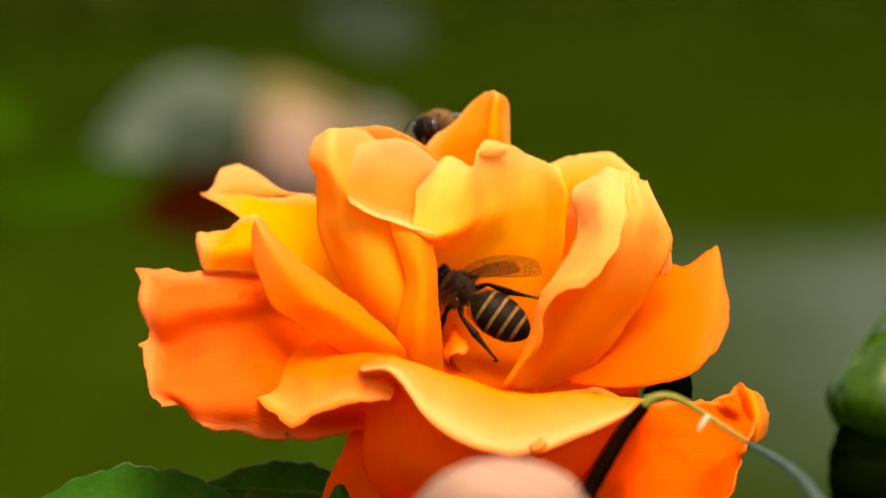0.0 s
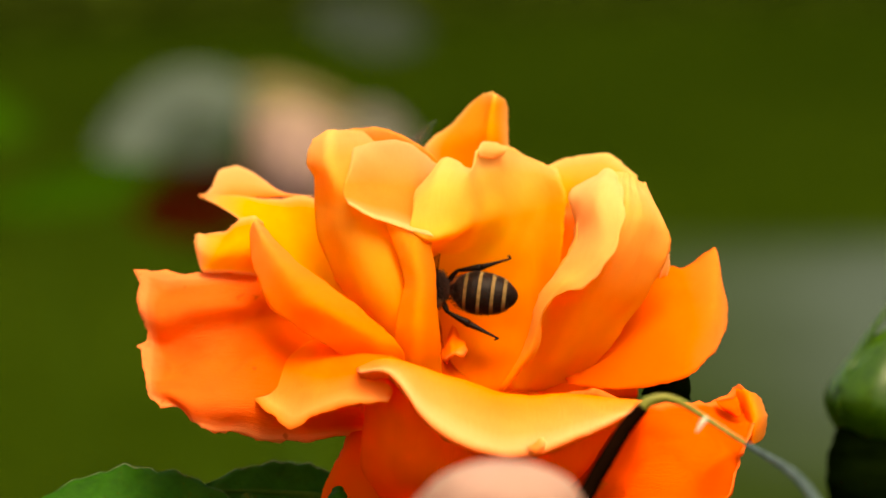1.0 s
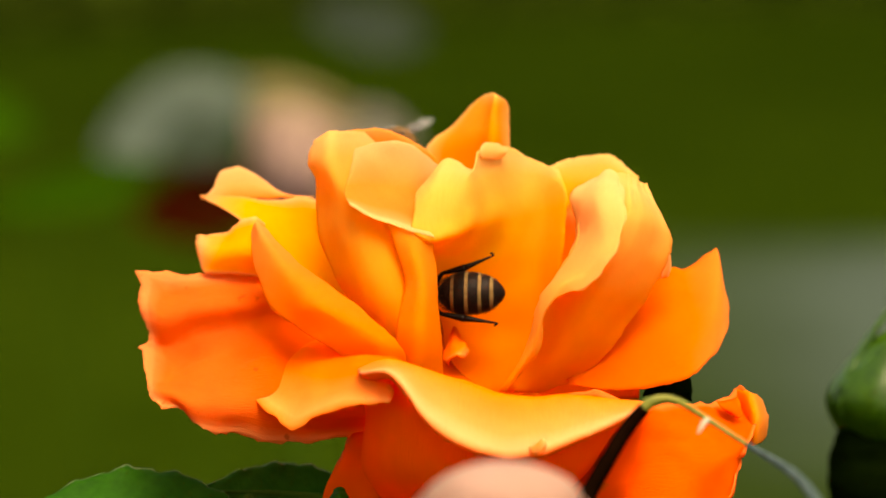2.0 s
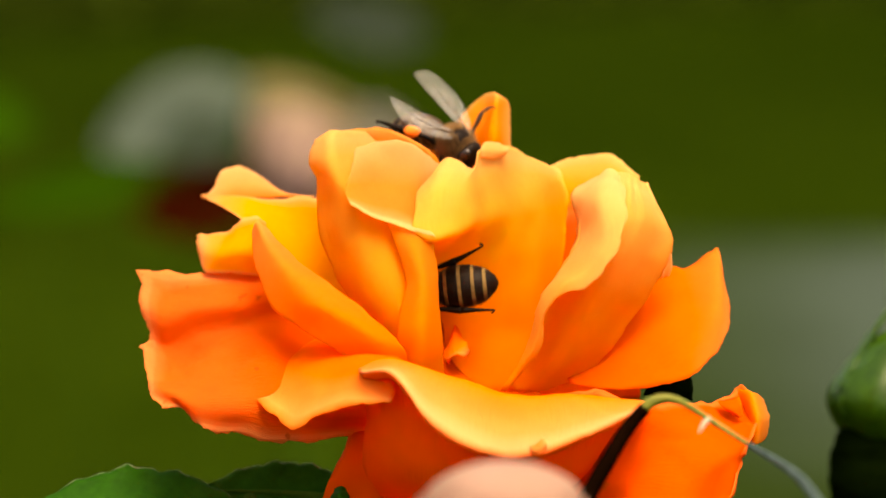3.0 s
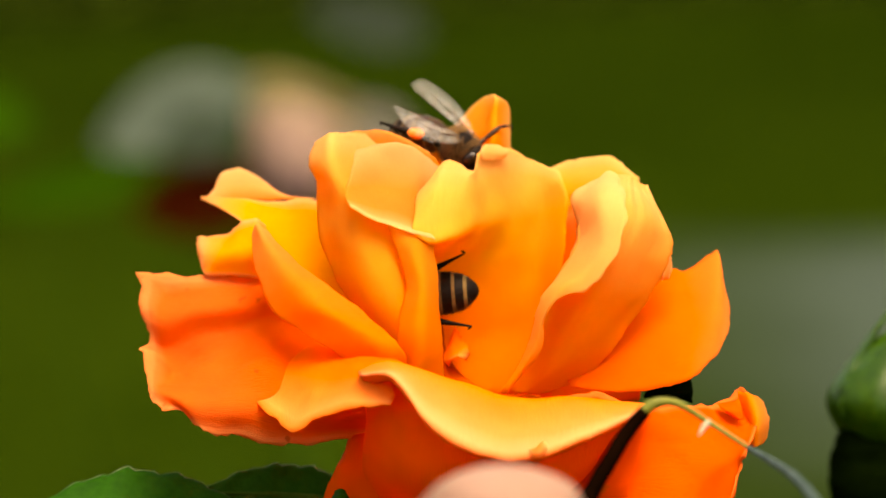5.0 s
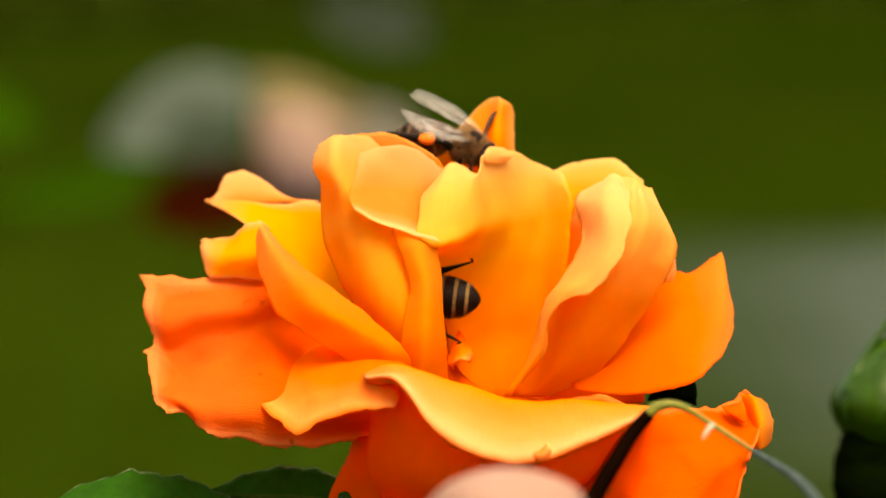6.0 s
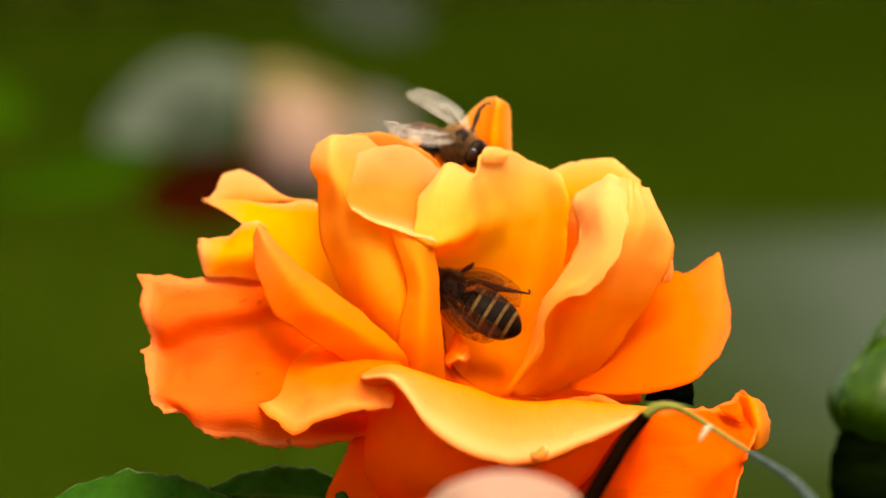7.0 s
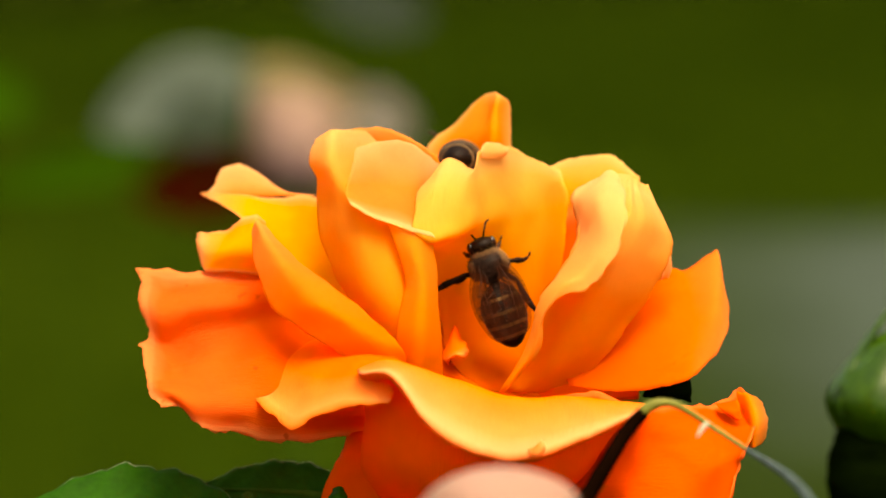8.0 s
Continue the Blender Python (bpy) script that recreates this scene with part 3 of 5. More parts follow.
# front-left lobe
petal(PETAL_LOBE, [
    [(-13.9, 6.0, -10.8), (-11.4, -1.0, -10.5), (-9.3, -5.0, -10.9), (-7.7, -7.0, -11.5), (-6.3, -9.0, -12.3), (-5.3, -11.0, -13.0), (-4.1, -12.0, -13.9)],
    [(-20.0, 6.0, -11.2), (-16.7, 0.0, -11.7), (-13.5, -7.0, -12.3), (-11.1, -11.0, -12.7), (-9.1, -13.0, -12.9), (-7.6, -16.0, -13.5), (-5.9, -19.0, -15.3)],
    [(-22.7, 3.0, -13.8), (-19.5, -4.0, -14.9), (-16.4, -9.5, -15.6), (-13.3, -13.0, -15.5), (-10.7, -15.5, -14.9), (-8.3, -18.5, -15.2), (-5.8, -20.0, -16.2)],
    [(-22.5, -6.0, -16.4), (-20.4, -11.0, -18.5), (-17.6, -14.5, -21.2), (-14.5, -16.0, -19.5), (-11.6, -18.0, -17.9), (-8.8, -20.0, -17.4), (-6.1, -21.0, -17.2)],
], seed=7, across=42, along=26, ruffle=0.4, crease=0.4)
# pointed left petal
petal(PETAL_CUP, [
    [(-9.5, -9.0, -13.7), (-6.2, -10.0, -13.7), (-4.2, -9.0, -13.4)],
    [(-14.8, -8.0, -10.5), (-9.2, -11.0, -9.9), (-5.3, -10.0, -10.9)],
    [(-19.5, -4.0, -7.3), (-14.6, -9.0, -6.2), (-9.3, -8.0, -7.2)],
    [(-21.8, -0.5, -3.3), (-18.1, -4.5, -2.4), (-14.8, -3.5, -3.0)],
    [(-22.8, 2.0, 0.7), (-20.6, -0.6, 0.4), (-18.9, 0.5, 0.3)],
    [(-22.7, 3.0, 2.8), (-22.3, 1.6, 3.2), (-21.7, 2.4, 2.9)],
], "pointed orange petal", seed=8)
# small left petal
petal(PETAL_GOLD, [
    [(-21.9, 9.0, 2.9), (-20.6, 7.0, 0.1), (-19.2, 6.0, -3.4)],
    [(-22.9, 8.0, 3.7), (-22.4, 5.0, 0.1), (-21.9, 6.0, -3.3)],
    [(-24.8, 9.0, 3.3), (-24.5, 5.0, 0.1), (-25.3, 6.0, -2.8)],
    [(-26.5, 10.0, 2.0), (-27.0, 6.0, -0.3), (-28.0, 7.0, -2.6)],
    [(-30.0, 11.0, 1.7), (-29.7, 9.0, 0.1), (-28.8, 8.0, -2.2)],
], seed=9, across=18, along=22)
# upper left petal, its rim turned back
petal(PETAL_GOLD, [
    [(-9.2, 14.0, 2.8), (-9.2, 12.0, -3.4), (-8.4, 8.0, -12.2)],
    [(-15.7, 14.0, 6.3), (-13.9, 11.0, -0.3), (-11.1, 7.0, -8.1)],
    [(-19.6, 15.0, 6.3), (-18.9, 12.0, 1.8), (-17.2, 8.0, -3.3)],
    [(-24.5, 16.0, 6.3), (-24.7, 13.0, 4.9), (-24.3, 10.0, 3.2)],
    [(-29.9, 17.0, 6.1), (-29.9, 17.0, 6.0), (-29.8, 17.0, 6.0)],
], seed=10, across=18, along=26)
petal(PETAL_PEACH, [
    [(-29.9, 17.0, 6.1), (-26.6, 17.0, 6.3), (-23.1, 17.0, 6.4), (-19.6, 16.0, 6.4), (-15.7, 15.0, 6.3)],
    [(-28.8, 19.0, 6.9), (-26.8, 20.0, 7.9), (-24.0, 20.0, 8.1), (-21.2, 19.0, 7.2), (-17.6, 17.0, 6.4)],
    [(-28.3, 20.0, 7.4), (-27.8, 22.0, 9.6), (-25.6, 23.0, 10.3), (-23.1, 22.0, 9.2), (-19.8, 19.0, 6.5)],
], "turned-back rim of an upper petal", seed=11, across=26, along=14)
# tall left petal of the cup
petal(PETAL_GLOW, [
    [(-6.4, -3.0, -12.6), (-4.7, -5.0, -13.2), (-2.7, -5.0, -14.2), (-1.2, -2.0, -14.9)],
    [(-12.4, 0.0, -4.0), (-8.9, -5.5, -5.9), (-5.6, -7.0, -6.9), (-3.2, -5.0, -7.9)],
    [(-14.6, 2.5, 0.7), (-11.0, -4.0, 0.0), (-7.6, -5.5, -0.7), (-3.8, -4.0, -1.6)],
    [(-15.3, 4.0, 4.7), (-12.0, -2.0, 4.6), (-8.7, -3.2, 4.3), (-4.7, -1.0, 3.3)],
    [(-15.3, 4.0, 8.2), (-12.9, -1.0, 8.1), (-9.7, 0.0, 8.1), (-5.8, 4.0, 7.9)],
    [(-16.2, 3.5, 10.1), (-13.6, 0.5, 10.9), (-10.5, 4.0, 11.3), (-6.5, 7.5, 11.0)],
    [(-15.5, 4.5, 12.8), (-13.0, 3.5, 14.1), (-9.9, 7.0, 13.9), (-5.9, 10.0, 13.2)],
], "tall orange cup petal with a rolled rim", seed=12, across=32, along=40, ruffle=0.25)
petal(PETAL_FRONT, [
    [(-5.6, -7.0, -13.1), (-3.0, -8.5, -14.4), (-0.2, -5.0, -15.0)],
    [(-5.6, -8.0, -9.8), (-2.9, -9.4, -10.7), (-0.3, -6.0, -11.5)],
    [(-5.1, -7.6, -6.5), (-2.7, -9.0, -7.0), (-0.6, -6.0, -7.6)],
    [(-4.6, -7.0, -3.9), (-2.6, -8.4, -4.2), (-0.8, -5.8, -4.6)],
    [(-5.1, -6.2, -1.0), (-3.0, -7.6, -1.4), (-1.1, -5.5, -1.8)],
    [(-6.2, -5.6, 1.8), (-3.8, -6.6, 1.1), (-1.4, -5.7, 0.2)],
    [(-6.7, -5.2, 3.4), (-4.1, -5.6, 2.5), (-1.4, -5.8, 1.4)],
], "narrow orange petal standing before the cup", seed=13, across=20, along=32, ruffle=0.2)
# inner fold at the top of the cup, its near rim a thin pale lip
petal(PETAL_BOWL, [
    [(-10.3, 1.5, 11.6), (-8.1, 2.5, 12.7), (-5.4, 3.5, 12.8), (-2.8, 5.0, 11.7), (-0.5, 7.0, 10.3)],
    [(-11.0, -2.0, 9.3), (-8.4, 0.5, 10.0), (-5.8, 2.0, 10.0), (-3.2, 3.0, 9.3), (-1.3, 4.0, 8.5)],
    [(-11.5, -4.4, 7.3), (-8.9, -2.2, 7.3), (-6.3, -0.6, 7.3), (-3.9, 0.6, 6.9), (-2.4, 2.0, 6.2)],
    [(-11.5, -6.0, 5.8), (-9.3, -5.0, 5.1), (-6.7, -4.0, 4.5), (-4.6, -3.0, 4.0), (-3.3, -3.0, 3.4)],
    [(-11.1, -6.8, 5.0), (-8.9, -6.6, 3.9), (-6.3, -6.5, 3.0), (-3.7, -6.6, 2.0), (-1.2, -6.9, 1.3)],
], "thin peach inner petal with a pale lip", seed=14, ruffle=0.2, crease=0.4, across=36, along=34)
# pale roll on the rim at the top
petal(PETAL_CREAM, [
    [(4.3, 6.2, 10.9), (5.6, 7.6, 10.8), (6.7, 8.8, 11.0), (7.6, 9.6, 11.4)],
    [(4.2, 6.0, 11.7), (5.4, 7.3, 11.8), (6.7, 8.5, 11.8), (7.8, 9.5, 12.0)],
    [(4.5, 7.0, 12.4), (5.6, 8.3, 12.8), (6.7, 9.5, 12.8), (7.6, 10.4, 12.4)],
], "small curled petal tip", seed=26, across=18, along=12)
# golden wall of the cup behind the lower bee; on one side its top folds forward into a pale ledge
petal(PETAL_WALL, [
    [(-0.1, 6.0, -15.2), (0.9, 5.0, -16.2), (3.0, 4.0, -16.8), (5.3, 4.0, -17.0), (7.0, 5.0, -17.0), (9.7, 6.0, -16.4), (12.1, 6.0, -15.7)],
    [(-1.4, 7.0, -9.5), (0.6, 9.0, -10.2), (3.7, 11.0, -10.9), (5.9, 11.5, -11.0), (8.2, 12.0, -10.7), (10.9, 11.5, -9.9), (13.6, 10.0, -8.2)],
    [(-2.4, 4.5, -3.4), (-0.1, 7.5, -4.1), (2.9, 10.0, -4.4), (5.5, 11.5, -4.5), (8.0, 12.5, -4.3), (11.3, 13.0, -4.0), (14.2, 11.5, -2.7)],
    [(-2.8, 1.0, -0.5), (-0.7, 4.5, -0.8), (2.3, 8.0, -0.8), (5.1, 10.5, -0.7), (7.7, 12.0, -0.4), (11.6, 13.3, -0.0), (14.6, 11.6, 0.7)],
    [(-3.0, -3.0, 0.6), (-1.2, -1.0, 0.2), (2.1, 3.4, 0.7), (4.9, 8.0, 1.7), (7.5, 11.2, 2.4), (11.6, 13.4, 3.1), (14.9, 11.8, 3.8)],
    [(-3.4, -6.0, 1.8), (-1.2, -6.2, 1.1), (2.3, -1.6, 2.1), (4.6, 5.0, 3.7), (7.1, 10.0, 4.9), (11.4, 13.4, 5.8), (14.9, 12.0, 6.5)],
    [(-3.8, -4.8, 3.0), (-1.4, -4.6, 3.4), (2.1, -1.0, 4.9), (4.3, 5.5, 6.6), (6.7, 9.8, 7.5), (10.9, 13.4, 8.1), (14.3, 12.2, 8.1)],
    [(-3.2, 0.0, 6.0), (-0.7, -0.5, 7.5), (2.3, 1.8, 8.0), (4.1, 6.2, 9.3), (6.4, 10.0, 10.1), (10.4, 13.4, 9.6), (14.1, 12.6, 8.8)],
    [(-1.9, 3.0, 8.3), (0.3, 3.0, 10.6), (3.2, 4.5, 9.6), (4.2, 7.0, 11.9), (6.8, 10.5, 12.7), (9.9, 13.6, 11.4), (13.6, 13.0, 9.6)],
], "golden cup petal, shade at its base and light on its fold put into colour", seed=16, ruffle=0.25, crease=0.42, across=54, along=60)
# inner side of the tall petal; the gap's shade is put into its red
petal(PETAL_LOBE, [
    [(13.2, 9.5, -8.9), (15.6, 8.5, -8.5), (18.2, 6.5, -7.8)],
    [(13.9, 14.0, -1.4), (16.0, 12.0, -0.7), (18.5, 8.5, -0.0)],
    [(14.5, 14.0, 5.4), (16.2, 12.8, 5.9), (18.7, 9.6, 6.6)],
], "inner petal deep in the cup, the gap's shade put into red-orange", seed=36, ruffle=0.2, across=14, along=20)
# back petals
petal(PETAL_CUP, [
    [(-12.5, 7.0, 6.8), (-7.7, 7.0, 6.8), (-4.3, 7.0, 6.8), (-0.3, 8.0, 6.9)],
    [(-13.2, 8.0, 10.9), (-9.1, 8.0, 11.5), (-4.3, 8.0, 10.9), (-0.6, 8.0, 10.1)],
    [(-13.3, 9.0, 14.2), (-10.3, 8.0, 14.7), (-6.4, 8.0, 14.5), (-1.8, 8.0, 12.0)],
], seed=17, across=24, along=14)
petal(PETAL_BACK, [
    [(-1.7, 18.0, 7.3), (2.0, 17.0, 7.3), (4.4, 17.0, 7.3), (5.9, 15.5, 7.2), (8.0, 17.0, 7.3)],
    [(-2.2, 20.0, 12.4), (1.5, 18.0, 12.3), (4.3, 16.5, 12.7), (5.9, 15.0, 12.7), (8.1, 18.0, 13.0)],
    [(1.0, 21.0, 15.2), (3.1, 19.0, 15.3), (5.0, 17.5, 15.6), (6.1, 16.0, 15.7), (8.2, 19.0, 15.6)],
    [(4.1, 22.0, 18.1), (5.0, 20.5, 17.9), (5.7, 18.5, 17.9), (6.3, 17.0, 18.0), (8.0, 20.0, 17.7)],
    [(5.3, 22.0, 19.1), (5.7, 21.0, 19.1), (6.1, 19.5, 19.1), (6.4, 18.0, 18.9), (7.7, 20.0, 18.3)],
], "pointed back petal, creased down its length", seed=18, ruffle=0.2, across=26, along=28)
petal(PETAL_WALL, [
    [(12.4, 15.4, 1.5), (16.4, 14.4, 2.2), (20.6, 13.0, 2.2), (23.9, 11.0, 2.8)],
    [(12.2, 16.2, 7.3), (15.6, 15.8, 7.5), (19.7, 14.2, 7.3), (23.7, 12.0, 6.9)],
    [(12.4, 17.2, 10.1), (14.8, 17.6, 11.0), (20.0, 16.4, 11.5), (24.0, 13.4, 9.0)],
], seed=19, across=24, along=14)
# tall right petal and its rolled front edge
petal(PETAL_RIGHT, [
    [(7.1, 2.0, -16.8), (9.1, 0.0, -16.9), (11.7, 0.0, -16.9)],
    [(9.4, -1.0, -11.9), (13.3, -3.0, -13.2), (17.1, 0.0, -14.6)],
    [(11.3, -2.0, -6.9), (16.2, -5.0, -8.5), (22.3, -1.0, -7.9)],
    [(12.6, -3.0, -3.9), (18.8, -6.5, -2.6), (26.2, -1.0, -1.9)],
    [(15.0, -3.0, 0.1), (20.4, -6.5, 1.4), (27.1, 0.0, 1.1)],
    [(16.4, 0.0, 4.7), (21.5, -4.0, 5.3), (26.7, 1.0, 3.3)],
    [(19.6, 5.0, 9.2), (21.8, 2.0, 9.1), (24.3, 4.0, 7.5)],
], "tall orange cup petal with a notched rim", seed=20, ruffle=0.5, across=44, along=46, pleat=0.6)
petal(PETAL_ROLL, [
    [(6.6, -3.0, -16.6), (7.0, -4.0, -16.6), (7.4, -4.0, -16.4)],
    [(9.3, -4.0, -11.8), (9.9, -6.0, -12.1), (10.6, -6.0, -12.3)],
    [(10.3, -4.5, -8.5), (11.0, -7.0, -8.6), (11.4, -7.5, -7.8)],
    [(11.5, -4.5, -5.2), (13.1, -8.0, -4.6), (13.5, -8.6, -5.3)],
    [(14.3, -3.4, -1.3), (16.1, -8.6, -2.2), (17.0, -10.0, -3.8)],
    [(15.4, -1.0, 2.7), (17.7, -8.0, 1.4), (19.8, -10.0, 0.4)],
    [(15.1, 2.0, 6.4), (17.8, -5.0, 6.0), (20.8, -7.6, 4.6)],
    [(18.6, 4.0, 8.8), (19.8, 1.0, 9.3), (20.9, -3.0, 8.1)],
], "pale rolled edge of a cup petal", seed=21, ruffle=0.55, across=18, along=40)
# right outer petal
petal(PETAL_ORANGE, [
    [(14.5, 2.0, -13.3), (14.4, 0.0, -14.9), (14.7, -2.0, -16.1)],
    [(20.6, 5.0, -8.0), (21.1, 0.0, -12.6), (20.2, -3.0, -16.4)],
    [(26.5, 8.0, -2.6), (26.4, 0.0, -9.9), (24.8, -4.0, -16.0)],
    [(29.3, 9.0, -2.4), (30.1, 1.0, -8.6), (28.5, -4.0, -15.0)],
    [(32.8, 10.0, -0.2), (32.8, 4.0, -6.0), (31.2, -2.0, -13.2)],
    [(33.1, 10.0, -0.3), (34.1, 6.0, -6.7), (32.8, 1.0, -11.0)],
], "spread orange petal", seed=22, across=24, along=30)
petal(PETAL_PEACH, [
    [(26.0, 7.0, -3.5), (26.5, 7.0, -3.5), (27.0, 7.0, -3.3)],
    [(26.3, 7.0, -2.1), (26.7, 7.0, -2.0), (27.2, 7.0, -2.0)],
    [(26.8, 7.0, -0.6), (27.0, 7.0, -0.4), (27.3, 7.0, -0.6)],
], "thin petal tip", seed=27, across=8, along=10)
# added sheet that carries the cup's inner shade as colour
petal(PETAL_HEART_SHADE, [
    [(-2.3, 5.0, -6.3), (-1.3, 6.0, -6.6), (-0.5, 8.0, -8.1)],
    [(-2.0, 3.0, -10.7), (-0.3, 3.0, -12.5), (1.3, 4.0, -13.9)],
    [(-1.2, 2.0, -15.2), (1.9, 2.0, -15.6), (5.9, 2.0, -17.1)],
], "heart of the rose, its cavity shade put into dark red", seed=29, across=12, along=14)
# torn petaloid in the heart
petal(PETAL_LOBE, [
    [(0.8, 6.0, -9.3), (1.1, 6.0, -9.1), (1.4, 6.0, -9.5)],
    [(0.1, 5.0, -11.0), (1.1, 4.0, -10.8), (2.2, 5.0, -11.0)],
    [(-0.3, 3.0, -12.8), (1.1, 1.0, -12.5), (2.8, 3.0, -11.9)],
    [(0.0, 2.0, -13.7), (1.1, 0.0, -12.8), (3.1, 2.0, -13.3)],
], "small torn petal in the heart", seed=23, across=14, along=14, ruffle=0.8)
part("sepal", sheet([
    [(23.5, 6.0, -17.8), (23.8, 6.0, -17.1), (24.1, 6.0, -16.3)],
    [(26.4, 5.0, -17.9), (26.5, 4.0, -16.9), (26.6, 5.0, -15.7)],
    [(29.3, 6.0, -18.3), (29.3, 5.0, -16.8), (29.0, 6.0, -14.8)],
], seed=24, across=10, along=14), HIP_SHADE_DARK, rose, "dark green sepal")
part("sepal", sheet([
    [(-13.3, -8.0, -30.3), (-12.0, -8.0, -30.3), (-10.6, -8.0, -30.3)],
    [(-13.1, -8.0, -28.7), (-12.0, -9.0, -28.6), (-10.9, -8.0, -28.7)],
    [(-12.6, -7.0, -27.7), (-12.0, -7.0, -27.5), (-11.4, -7.0, -27.7)],
], seed=28, across=10, along=10), LEAF, rose, "small dark green sepal tip")
part("hip", lathe([(-14, 0.6), (-12, 2.4), (-8, 4.2), (-3, 4.6), (0, 3.6)]), BUD_GREEN, rose).matrix_basis = Matrix.Translation(Vector((4.4, 2.0, -34.7)) * MM) @ pose(0, 0, 0, 0, -90, 0)
part("stem", tube([(4.4, 2.0, -44.1), (4.1, 4.0, -71.2), (6, 20, -300), (10, -60, -700), (6, -155, -1105)], [1.7, 1.9, 2.2, 3.0, 4.0], 10, 40), STALK, rose)


# ---- twig, buds and leaves round the rose ----
twig = thing("rose_twig", "arching thorny rose twig, dark below and yellow-green above", "twig", VIEW)
part("dark_stem", tube([(10.6, -42.0, -37.2), (13.0, -42.0, -31.2), (15.5, -42.0, -25.8), (17.5, -42.0, -22.3), (19.6, -42.0, -18.9), (21.3, -42.0, -16.9)], [0.95, 0.95, 0.9, 0.85, 0.8, 0.75], 12, 30, 0.08), TWIG_DARK, twig, "dark brown twig")
part("green_stem", tube([(21.0, -42.0, -17.2), (22.0, -42.0, -16.3), (23.5, -42.0, -15.9), (25.3, -42.0, -16.4), (28.5, -42.0, -18.4), (32.4, -43.0, -20.9)], [0.72, 0.62, 0.46, 0.38, 0.32, 0.27], 12, 36, 0.06), TWIG_GREEN, twig, "yellow-green twig tip")
part("grey_stem", tube([(32.2, -43.0, -20.8), (33.9, -50.0, -21.7), (35.4, -62.0, -22.8), (36.4, -74.0, -24.7), (37.2, -84.0, -27.8)], [0.28, 0.38, 0.46, 0.5, 0.55], 12, 30, 0.06), TWIG_GREY, twig, "grey-green twig out of focus")
part("thorn", tube([(28.1, -42.0, -18.1), (27.7, -42.4, -18.4), (27.2, -42.8, -19.1), (26.9, -43.0, -19.6)], [0.36, 0.33, 0.24, 0.07], 8, 12), THORN, twig, "pale thorn")
part("lower_stem", tube([(10.6, -42.0, -36.9), (6, -70, -300), (4, -115, -700), (0, -190, -1075)], [0.95, 1.5, 2.0, 2.6], 10, 30), TWIG_DARK, twig)


def petal_cup(parent, mat, centre, radius, height, count, rings, seed):
    """Overlapping rounded petals closing over a bud or flower, axis along z of the parent."""
    rnd = random.Random(seed)
    for ring in range(rings):
        spread = 1 - 0.22 * ring
        for k in range(count):
            a = 2 * math.pi * (k + 0.5 * ring) / count + rnd.uniform(-0.15, 0.15)
            ribs = []
            for h in (0.0, 0.3, 0.62, 0.86, 1.0):
                r = radius * spread * (0.35 + 1.0 * math.sin(math.pi * (0.12 + 0.74 * h)) - 0.35 * h)
                w = 1.15 * (math.sin(math.pi * (0.15 + 0.62 * h)) if h < 0.9 else 0.42)
                z = height * (h - 0.12 * ring * (1 - h)) * (1 + 0.06 * ring)
                ribs.append([(centre[0] + r * math.cos(a + w * s), centre[1] + r * math.sin(a + w * s), centre[2] + z - 0.06 * height * abs(s) * h) for s in (-1, -0.4, 0.4, 1)])
            part("petal", sheet(ribs, 0.4, 14, 14, 0.5, seed + k + ring * 10), mat, parent)


near_bud = thing("pink_rose_bud", "pale salmon-pink rose bud close to the lens", "rose bud", VIEW @ Matrix.Translation(Vector((5.5, -90.0, -28.8)) * MM))
petal_cup(near_bud, PETAL_PINK, (0, 0, -1), 7.4, 9.4, 5, 2, 40)
part("heart", lathe([(-2, 2), (2, 6.8), (5, 7.6), (7.4, 6.0), (8.7, 3.2), (9.2, 0.1)], wobble=0.05), PETAL_PINK, near_bud).matrix_basis = pose(0, 0, 0, 0, -90, 0)
part("hip", lathe([(-12, 0.8), (-8, 3.4), (-3, 4.6), (0, 4.4)]), BUD_GREEN, near_bud).matrix_basis = pose(0, 0, 0, 0, -90, 0)
part("stem", tube([(0, 0, -10 ), (0, -4, -60), (0, -60, -500), (0, -110, -1035)], [1.2, 1.6, 2.4, 3.6], 10, 30), STALK, near_bud)

def facing(angle, tip_back=0, turn_side=0):
    """Length along the picture at an angle, upper face to the lens, then tipped."""
    return pose(0, 0, 0, 0, -angle, 0) @ pose(0, 0, 0, turn_side) @ pose(0, 0, 0, 0, 0, tip_back) @ Matrix(((1, 0, 0, 0), (0, 0, -1, 0), (0, 1, 0, 0), (0, 0, 0, 1)))


green_bud = thing("green_rose_bud", "closed green rose bud with pointed sepals on a hip coloured dark for shade", "rose bud", VIEW @ Matrix.Translation(Vector((58.4, 55.0, -24.6)) * MM) @ pose(0, 0, 0, 0, 16, 0))
part("bud", lathe([(-1, 4.0), (2, 7.2), (6, 7.3), (11, 5.0), (15, 2.2), (19, 0.4)], wobble=0.1), BUD_GREEN, green_bud).matrix_basis = pose(0, 0, 0, 0, -90, 0)
for k in range(5):
    a0 = 2 * math.pi * k / 5 + 0.5
    ribs = []
    for h, r, w in ((0, 5.4, 0.8), (0.16, 8.2, 0.72), (0.36, 7.4, 0.6), (0.66, 4.2, 0.45), (1.0, 1.2, 0.2)):
        ribs.append([(r * math.cos(a0 + w * s), r * math.sin(a0 + w * s), -1 + 22 * h) for s in (-1, 0, 1)])
    part("sepal", sheet(ribs, 0.6, 10, 20, 0.8, 60 + k), BUD_GREEN, green_bud)
